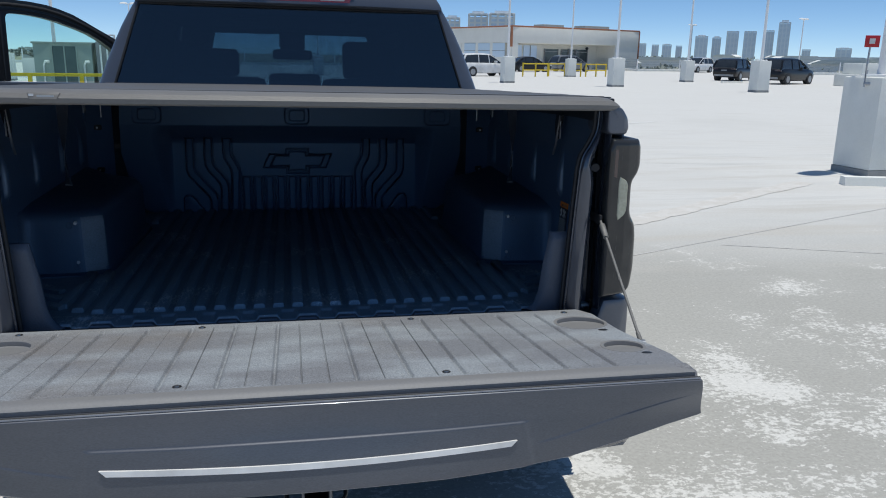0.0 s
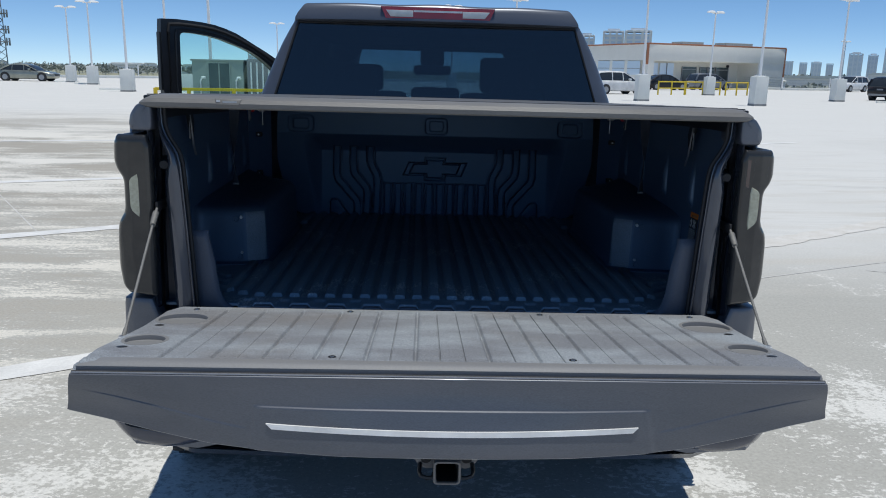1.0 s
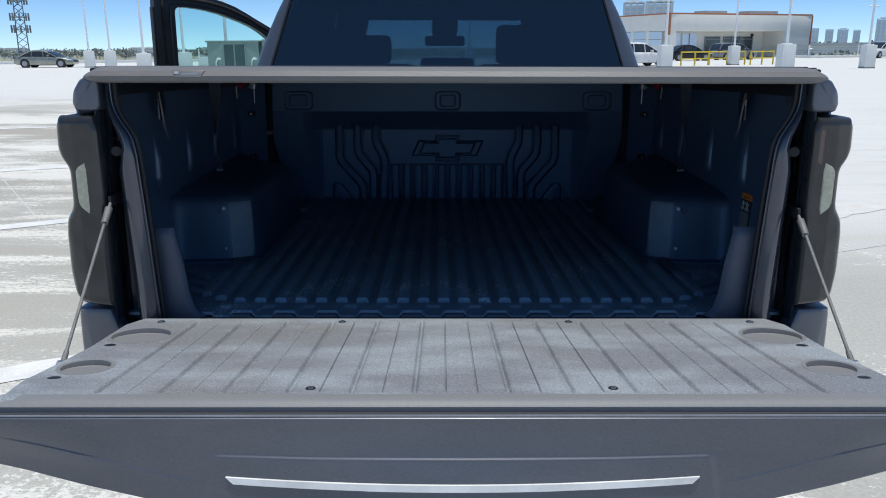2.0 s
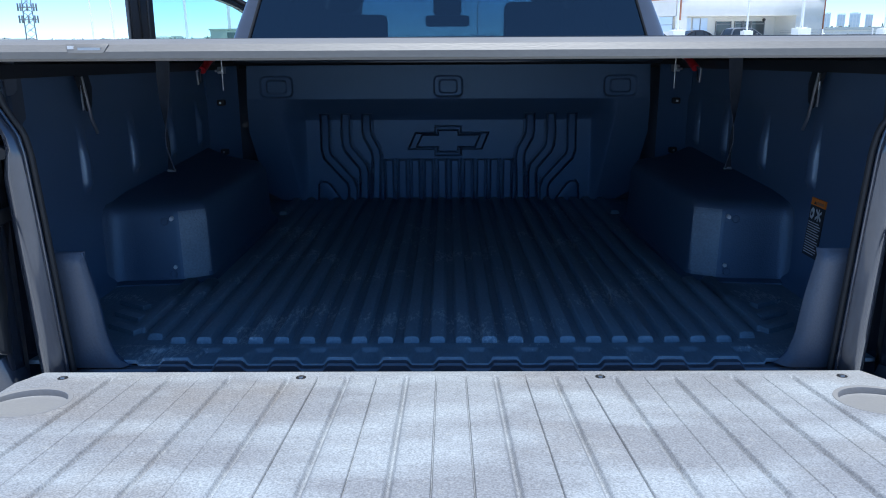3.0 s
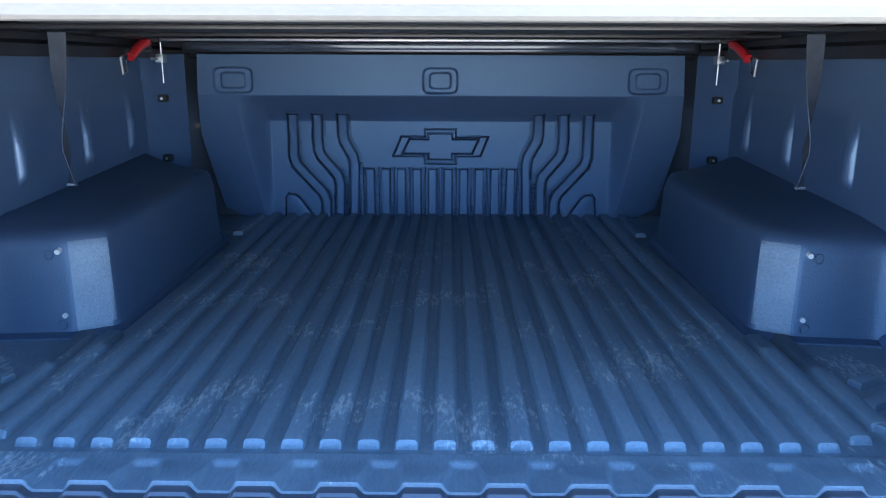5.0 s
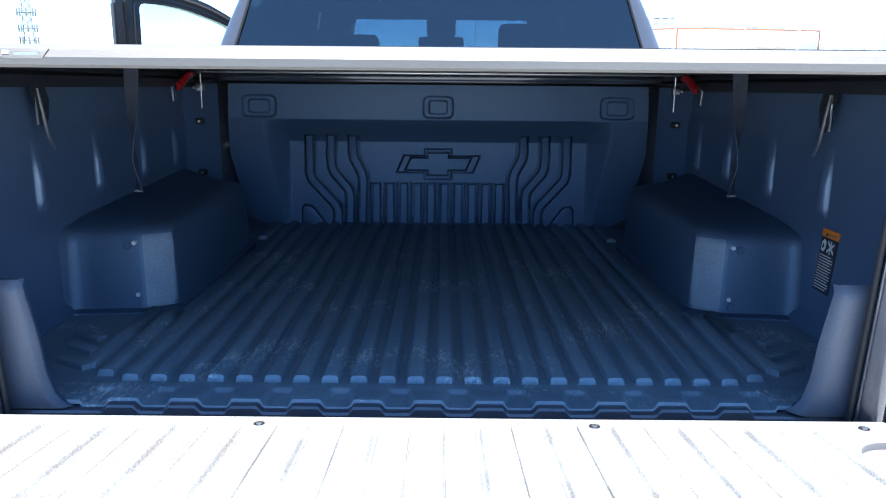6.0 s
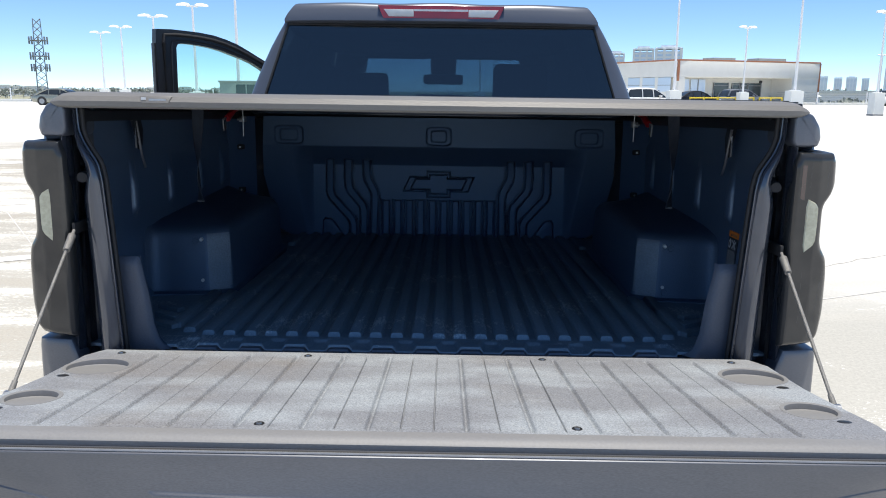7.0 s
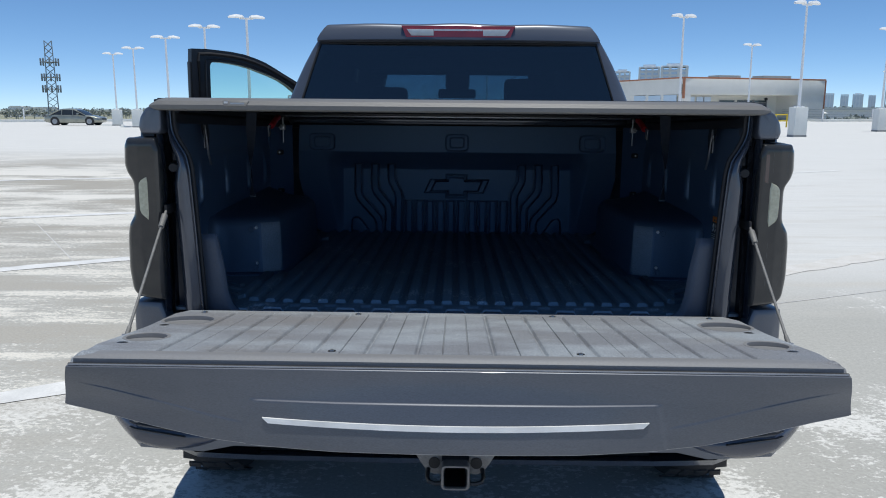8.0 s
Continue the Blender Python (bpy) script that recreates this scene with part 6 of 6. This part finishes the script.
def barrier():
    a = thing("yellow_barrier", pose(17.9, 56.8, 0, 0, 0, 24), "yellow pipe guard rail standing on the deck", "barrier", "yellow barriers")
    for x in (0, 1.3, 2.6):
        part("post", cyl((x, 0, 0), (x, 0, 1.05), 0.06, n=10), YELLOW, a)
    for z in (0.5, 0.98):
        part("rail", cyl((0, 0, z), (2.6, 0, z), 0.045, n=10), YELLOW, a)
    copy_thing(a, pose(20.6, 58.6, 0, 0, 0, -8))
    copy_thing(a, pose(23.6, 58.2, 0, 0, 0, 30))
    g = thing("yellow_guard_rail", pose(-8.1, 22.0, 0, 0, 0, 1.5), "bright yellow square-tube guard rail beside the truck", "guard rail")
    for x in (0.0, 1.0, 2.35, 3.7, 5.0):
        part("post", box(x - 0.05, x + 0.05, -0.05, 0.05, 0, 0.86, 0.008), YELLOW, g)
    for z in (0.42, 0.83):
        part("rail", box(0, 5.0, -0.04, 0.04, z - 0.045, z + 0.045, 0.008), YELLOW, g)
    m = thing("plant_cabinet", pose(-9.25, 30.0, 0, 0, 0, 4) @ Matrix.Diagonal((0.56, 0.7, 0.86, 1)), "grey-green steel plant housing with a dark double door", "plant housing")
    part("housing", box(0, 3.6, 0, 2.4, 0.1, 2.0, 0.03), CABINET, m)
    part("roof_panel", box(-0.08, 3.68, -0.08, 2.48, 2.0, 2.08, 0.01), CABINET, m)
    part("foot", box(0.1, 3.5, 0.1, 2.3, 0, 0.1), CONCRETE, m)
    d = part("door", box(1.1, 2.7, -0.05, 0.0, 0.2, 1.9, 0.01), CABINET_DARK, m, "dark green door panel")
    for x in (1.1, 1.86, 2.62):
        part("door_frame", box(x, x + 0.08, -0.08, -0.05, 0.2, 1.9), CABINET, d)
    for x in (0.6, 3.1):
        part("pipe", tube([(x, -0.15, 0.0), (x, -0.15, 1.1), (x + 0.1, -0.15, 1.25), (x + 0.25, -0.12, 1.25), (x + 0.3, 0.02, 1.25)], 0.06, 8), WHITE_PAINT, m, "white pipe")
    n = thing("plant_cabinet", pose(-7.1, 30.2, 0, 0, 0, 4) @ Matrix.Diagonal((0.56, 0.7, 0.85, 1)), "grey steel plant housing with vertical pipes", "plant housing")
    part("housing", box(0, 1.9, 0, 2.0, 0, 2.15, 0.03), FRAME_GREY, n)
    for k in range(4):
        part("pipe", cyl((0.3 + 0.42 * k, -0.1, 0), (0.3 + 0.42 * k, -0.1, 2.0), 0.06, n=8), WHITE_PAINT, n)
    w = thing("low_wall", pose(-14.5, 46.0, 0, 0, 0, 4), "white low wall of the ramp opening", "wall")
    part("panel", box(0, 1.2, 0, 0.25, 0, 1.0, 0.02), CONCRETE, w)
    for x, y, s in ((36.5, 43.0, 1.0),):
        blk = thing("concrete_block", pose(x, y, 0, 0, 0, 15), "stepped pale concrete block on the deck", "concrete block", "concrete blocks")
        part("lower", box(-1.5 * s, 1.5 * s, -0.8, 0.8, 0, 0.75, 0.03), CONCRETE, blk)
        part("upper", box(-0.9 * s, 0.9 * s, -0.7, 0.7, 0.75, 1.45, 0.03), CONCRETE, blk)


# ---- parked cars ----
def car(name, m, paint, label, long=4.7, high=1.66, wide=1.88, boxy=True, group="parked cars"):
    """Front of the car at +X."""
    c = thing(name, m, label, "car", group)
    L, W = long / 2, wide / 2
    sh = high * (0.6 if boxy else 0.64)
    if boxy:
        body = ((-1.0, 0.46, 0.80, 0.80), (-0.985, 0.36, sh - 0.12, 0.90), (-0.95, 0.30, sh - 0.01, 0.94), (-0.8, 0.25, sh + 0.03, 0.985), (-0.3, 0.22, sh + 0.02, 1.0), (0.3, 0.22, sh, 1.0), (0.55, 0.22, sh - 0.02, 0.99), (0.8, 0.24, sh - 0.09, 0.95), (0.94, 0.28, sh - 0.2, 0.86), (0.985, 0.34, sh - 0.32, 0.76), (1.0, 0.44, 0.58, 0.66))
        cabin = ((-0.965, sh + 0.02, 0.90), (-0.93, sh + 0.14, 0.88), (-0.84, high - 0.12, 0.80), (-0.76, high - 0.045, 0.77), (-0.5, high, 0.78), (-0.1, high - 0.005, 0.79), (0.1, high - 0.05, 0.80), (0.25, high - 0.17, 0.83), (0.40, sh + 0.16, 0.88), (0.54, sh + 0.0, 0.92))
    else:
        body = ((-1.0, 0.44, 0.74, 0.74), (-0.985, 0.32, sh - 0.1, 0.84), (-0.95, 0.26, sh - 0.01, 0.90), (-0.75, 0.2, sh + 0.03, 0.97), (-0.3, 0.18, sh + 0.01, 1.0), (0.3, 0.18, sh - 0.02, 1.0), (0.6, 0.19, sh - 0.09, 0.98), (0.82, 0.2, sh - 0.18, 0.92), (0.95, 0.24, sh - 0.28, 0.80), (0.99, 0.3, 0.56, 0.70), (1.0, 0.38, 0.5, 0.62))
        cabin = ((-0.80, sh + 0.02, 0.86), (-0.66, high - 0.28, 0.80), (-0.5, high - 0.11, 0.74), (-0.34, high - 0.02, 0.72), (-0.12, high, 0.73), (0.04, high - 0.03, 0.75), (0.18, high - 0.13, 0.79), (0.32, high - 0.28, 0.84), (0.46, sh - 0.03, 0.9))

    def half_ring(pts):
        return [(x, -y, z) for x, y, z in pts] + [(x, y, z) for x, y, z in reversed(pts)]
    secs = []
    for f, zb, zt, w in body:
        x, h = f * L, w * W
        secs.append(half_ring([(x, h * 0.78, zb), (x, h * 0.95, zb + 0.06), (x, h, zb + (zt - zb) * 0.45), (x, h * 0.985, zb + (zt - zb) * 0.7), (x, h * 0.95, zt - 0.05), (x, h * 0.86, zt), (x, h * 0.5, zt + 0.018)]))
    part("body", loft(secs), paint, c, smooth=50)
    # glazed cabin with a painted roof skin and pillars over it
    secs, skin = [], []
    for f, zt, w in cabin:
        x, h = f * L, w * W
        k = min(1.0, max(0.0, (zt - sh) / (high - sh)))
        hb = W * 0.93
        secs.append(half_ring([(x, hb, sh - 0.08), (x, hb * 0.985, sh + 0.03 * k), (x, h * 1.02, zt - 0.09 * k), (x, h * 0.95, zt - 0.03 * k), (x, h * 0.8, zt)]))
        if zt > high - 0.14:
            skin.append(half_ring([(x, h * 1.03, zt - 0.10 * k), (x, h * 0.965, zt - 0.022), (x, h * 0.82, zt + 0.012), (x, h * 0.4, zt + 0.018)]))
    part("cabin_glass", loft(secs), CAR_GLASS, c, "dark glazed cabin", smooth=50)
    part("roof", loft(skin), paint, c, smooth=50)
    mids = ((cabin[0][0], cabin[2][0], 0.075), (-0.36, -0.36, 0.035), (0.04, 0.02, 0.035), (cabin[-1][0], cabin[-4][0], 0.035))
    for s in (-1, 1):
        for xa, xb, r in mids:
            ht = next(w for f, z, w in cabin if f >= xb - 1e-6) * W
            zt = next(z for f, z, w in cabin if f >= xb - 1e-6)
            part("pillar", tube([(xa * L, s * (W * 0.925), sh - 0.02), ((xa + xb) / 2 * L, s * (W * 0.46 + ht * 0.52), (sh + zt) / 2 - 0.02), (xb * L, s * ht * 1.0, zt - 0.06)], r, 8), paint, c)
        for x in (-L * 0.6, L * 0.62):
            part("wheel_arch", cyl((x, s * (W - 0.3), 0.36), (x, s * (W - 0.002), 0.36), 0.385, n=24), TYRE, c, "dark wheel arch")
            wh = part("wheel", cyl((x, s * (W - 0.2), 0.34), (x, s * (W + 0.005), 0.34), 0.34, n=24), TYRE, c)
            part("rim", cyl((x, s * (W + 0.006), 0.34), (x, s * (W + 0.014), 0.34), 0.22, n=18), ALLOY, wh)
        part("headlamp", box(L * 0.86, L * 0.955, s * (W * 0.55), s * (W * 0.87), sh - 0.33, sh - 0.24, 0.03), CLEAR_LENS, c)
        part("tail_lamp", box(-L * 0.99, -L * 0.93, s * (W * 0.5), s * (W * 0.93), sh - 0.16, sh - 0.06, 0.02), RED_DARK, c)
        part("door_mirror", box(0.5, 0.68, s * (W - 0.03), s * (W + 0.17), sh, sh + 0.15, 0.03), paint, c)
    part("grille", box(L * 0.95, L + 0.005, -0.45, 0.45, 0.42, 0.62, 0.02), BLACK, c)
    part("number_plate", box(-L - 0.02, -L + 0.02, -0.2, 0.2, 0.72, 0.82), FRAME_GREY, c)
    part("bumper_trim", box(-L - 0.02, -L + 0.1, -W * 0.78, W * 0.78, 0.34, 0.48, 0.03), FRAME_GREY if boxy else BLACK, c)
    return c


def cars():
    car("parked_sedan", pose(-33.2, 65.6, 0, 0, 0, 2), CAR_OLIVE, "grey-green saloon car parked side-on", 4.85, 1.43, 1.85, False)
    car("parked_suv", pose(33.4, 52.6, 0, 0, 0, 38), CAR_BLACK, "black crossover parked tail towards the truck", 4.55, 1.62, 1.86)
    car("parked_suv", pose(33.1, 46.0, 0, 0, 0, 28), CAR_BLACK, "large black crossover parked tail towards the truck", 4.85, 1.68, 1.95)
    car("parked_suv", pose(47.4, 83.6, 0, 0, 0, 212), CAR_WHITE, "white crossover parked nose towards the truck", 4.7, 1.7, 1.9)
    car("parked_suv", pose(14.8, 57.5, 0, 0, 0, 20), CAR_WHITE, "white crossover parked beside the building", 4.8, 1.7, 1.9)
    car("parked_sedan", pose(24.4, 76.0, 0, 0, 0, 12), CAR_BLACK, "dark car parked before the porch", 4.6, 1.5, 1.85, False)
    car("parked_suv", pose(30.2, 79.6, 0, 0, 0, 15), CAR_GREY, "grey crossover parked before the porch", 4.6, 1.68, 1.86)


# ---- the distance ----
def high_rise(az0, az1, el, dist, label, floors=22, crown=False, paint=None):
    """A tower block between two bearings, its top at a given elevation."""
    a0, a1 = radians(az0), radians(az1)
    mid = (a0 + a1) / 2
    w = dist * (a1 - a0)
    h = 1.5 + dist * math.tan(radians(el)) + 9
    t = thing("high_rise", pose(dist * math.sin(mid), dist * math.cos(mid), -9, 0, 0, -math.degrees(mid)), label, "tower block", "skyline towers")
    part("core", box(-w * 0.47, w * 0.47, 0.5, w * 0.7, 0, h - 1.5), TOWER_GLASS, t)
    bm = bmesh.new()
    for k in range(floors + 1):
        z = h * k / floors
        box(-w / 2, w / 2, 0, w * 0.74, z - 0.5 * h / floors * 0.42, z + 0.5 * h / floors * 0.42, bm=bm)
    part("facade", bm, paint or TOWER, t, smooth=0)
    for s in (-1, -0.34, 0.34, 1):
        part("fin", box(s * w * 0.47 - w * 0.05, s * w * 0.47 + w * 0.05, -0.6, w * 0.7, 0, h), paint or TOWER, t)
    if crown:
        part("crown", box(-w * 0.3, w * 0.3, w * 0.1, w * 0.6, h, h + 0.05 * h), TOWER, t)


def skyline():
    for az0, az1, el, d, f, c in ((28.75, 29.55, 1.5, 1500, 24, True), (29.85, 30.4, 1.42, 1600, 22, True), (30.75, 31.5, 1.84, 1500, 28, False), (31.85, 32.6, 1.84, 1500, 28, False), (33.1, 33.7, 1.9, 1450, 30, False), (33.95, 34.65, 2.42, 1400, 36, True),
                                 (24.9, 25.5, 0.98, 1700, 18, False), (25.9, 26.35, 0.9, 1800, 16, False), (26.6, 27.2, 0.92, 1800, 16, True), (27.5, 27.9, 0.85, 1900, 16, False), (35.5, 36.0, 0.7, 1900, 12, False), (37.5, 38.4, 0.8, 1700, 14, True)):
        high_rise(az0, az1, el, d, "grey-blue residential tower far off in haze", f, c)
    high_rise(11.3, 12.4, 2.55, 520, "white balconied apartment block behind the building", 12, True, CONDO)
    high_rise(13.0, 14.4, 2.85, 480, "white balconied apartment block behind the building", 14, True, CONDO)
    high_rise(14.5, 16.3, 2.9, 470, "white balconied apartment block behind the building", 14, True, CONDO)
    high_rise(-12.2, -11.2, 0.9, 700, "small pale apartment block on the horizon", 8, False, CONDO)
    rnd = random.Random(5)
    proto = None
    for k in range(60):
        az = rnd.uniform(17, 46) if k < 42 else rnd.uniform(-38, -8)
        d = rnd.uniform(300, 700) if k < 42 else rnd.uniform(900, 1500)
        a = radians(az)
        w = rnd.uniform(14, 40)
        h = rnd.uniform(7, 12.5) if k < 42 else rnd.uniform(9, 13)
        b = thing("low_house", pose(d * math.sin(a), d * math.cos(a), -9, 0, 0, -az + rnd.uniform(-20, 20)), "low pale roofed house among trees far off", "house", "far houses")
        part("wall", box(-w / 2, w / 2, -6, 6, 0, h), CONDO, b)
        part("roof", prism([(-w / 2 - 0.5, h), (w / 2 + 0.5, h), (w / 2 - 3, h + 1.4), (-w / 2 + 3, h + 1.4)], lambda u, v, q: (u, q, v), -6.5, 6.5), CONCRETE, b)


def lattice_tower():
    d = 330
    a = radians(-27.6)
    t = thing("telecom_mast", pose(d * math.sin(a), d * math.cos(a), -9, 0, 0, 27), "grey lattice telecom mast hung with antennas", "mast")
    H = 1.5 + d * math.tan(radians(4.3)) + 9
    for sx in (-1, 1):
        for sy in (-1, 1):
            part("leg", cyl((sx * 1.9, sy * 1.9, 0), (sx * 1.25, sy * 1.25, H), 0.22, 0.15, 6), LATTICE, t)
    bm = bmesh.new()
    n = 14
    for k in range(n):
        z0, z1 = H * k / n, H * (k + 1) / n
        r0, r1 = 1.9 - 0.65 * k / n, 1.9 - 0.65 * (k + 1) / n
        for s in (-1, 1):
            cyl((-r0, s * r0, z0), (r1, s * r1, z1), 0.1, n=5, bm=bm)
            cyl((r0, s * r0, z0), (-r1, s * r1, z1), 0.1, n=5, bm=bm)
            cyl((s * r0, -r0, z0), (s * r1, r1, z1), 0.1, n=5, bm=bm)
    part("bracing", bm, LATTICE, t)
    for z in (H * 0.78, H * 0.62, H * 0.5):
        ring = part("platform", box(-2.6, 2.6, -2.6, 2.6, z - 0.12, z + 0.12), LATTICE, t)
        for k in range(8):
            q = 2 * math.pi * k / 8
            part("antenna", box(3.0 * math.cos(q) - 0.3, 3.0 * math.cos(q) + 0.3, 3.0 * math.sin(q) - 0.3, 3.0 * math.sin(q) + 0.3, z - 1.3, z + 1.4, 0.05), LATTICE, t)
        part("antenna_ring", tube([(3.0 * math.cos(q), 3.0 * math.sin(q), z) for q in steps(0, 2 * math.pi, 16)], 0.1, 6), LATTICE, t)


def woods():
    """Ragged far tree line: many small leaf clumps on low trunks, kept as one mass."""
    rnd = random.Random(9)
    verts, faces = [], []

    def clump(c, r):
        for _ in range(26):
            d = Vector((rnd.gauss(0, 1), rnd.gauss(0, 1), rnd.gauss(0, 0.8)))
            p = c + d * r * 0.45
            n = Vector((rnd.gauss(0, 1), rnd.gauss(0, 1), rnd.gauss(0, 1))).normalized()
            q = n.to_track_quat("Z", "Y")
            k = len(verts)
            s = r * rnd.uniform(0.14, 0.34)
            verts.extend(tuple(p + q @ Vector(v)) for v in ((-s, -s, 0), (s, -s * 0.6, 0), (s * 0.7, s, 0), (-s * 0.8, s * 0.8, s * 0.3)))
            faces.append((k, k + 1, k + 2, k + 3))
    for az0, az1, dist, n, hmin, hmax in ((-45, -5, 1050, 420, 6.5, 10.5), (15, 50, 300, 260, 5, 8.0), (15, 50, 800, 220, 7, 12)):
        for _ in range(n):
            a = radians(rnd.uniform(az0, az1))
            d = dist * rnd.uniform(0.8, 1.3)
            h = rnd.uniform(hmin, hmax)
            base = Vector((d * math.sin(a), d * math.cos(a), -9))
            r = h * 0.36
            for _ in range(4):
                clump(base + Vector((rnd.uniform(-r, r) * 1.5, rnd.uniform(-r, r), h * rnd.uniform(0.45, 0.85))), r)
            k = len(verts)
            w = 0.25
            verts.extend(((base.x - w, base.y, base.z), (base.x + w, base.y, base.z), (base.x + w * 0.5, base.y, base.z + h * 0.6), (base.x - w * 0.5, base.y, base.z + h * 0.6)))
            faces.append((k, k + 1, k + 2, k + 3))
    me = bpy.data.meshes.new("far_woods")
    me.from_pydata(verts, [], faces)
    tagged(link("far_woods", me, FOLIAGE, smooth=0), "belt of far trees beyond the deck, green paled with haze", "trees", kind="stuff")


CONDO = material("white_condo_render", (0.86, 0.86, 0.86), 0.85, scale=0.1, dark=(0.8, 0.8, 0.8), fine=0.04, bump_scale=1)
building()
barrier()
cars()
skyline()
lattice_tower()
woods()
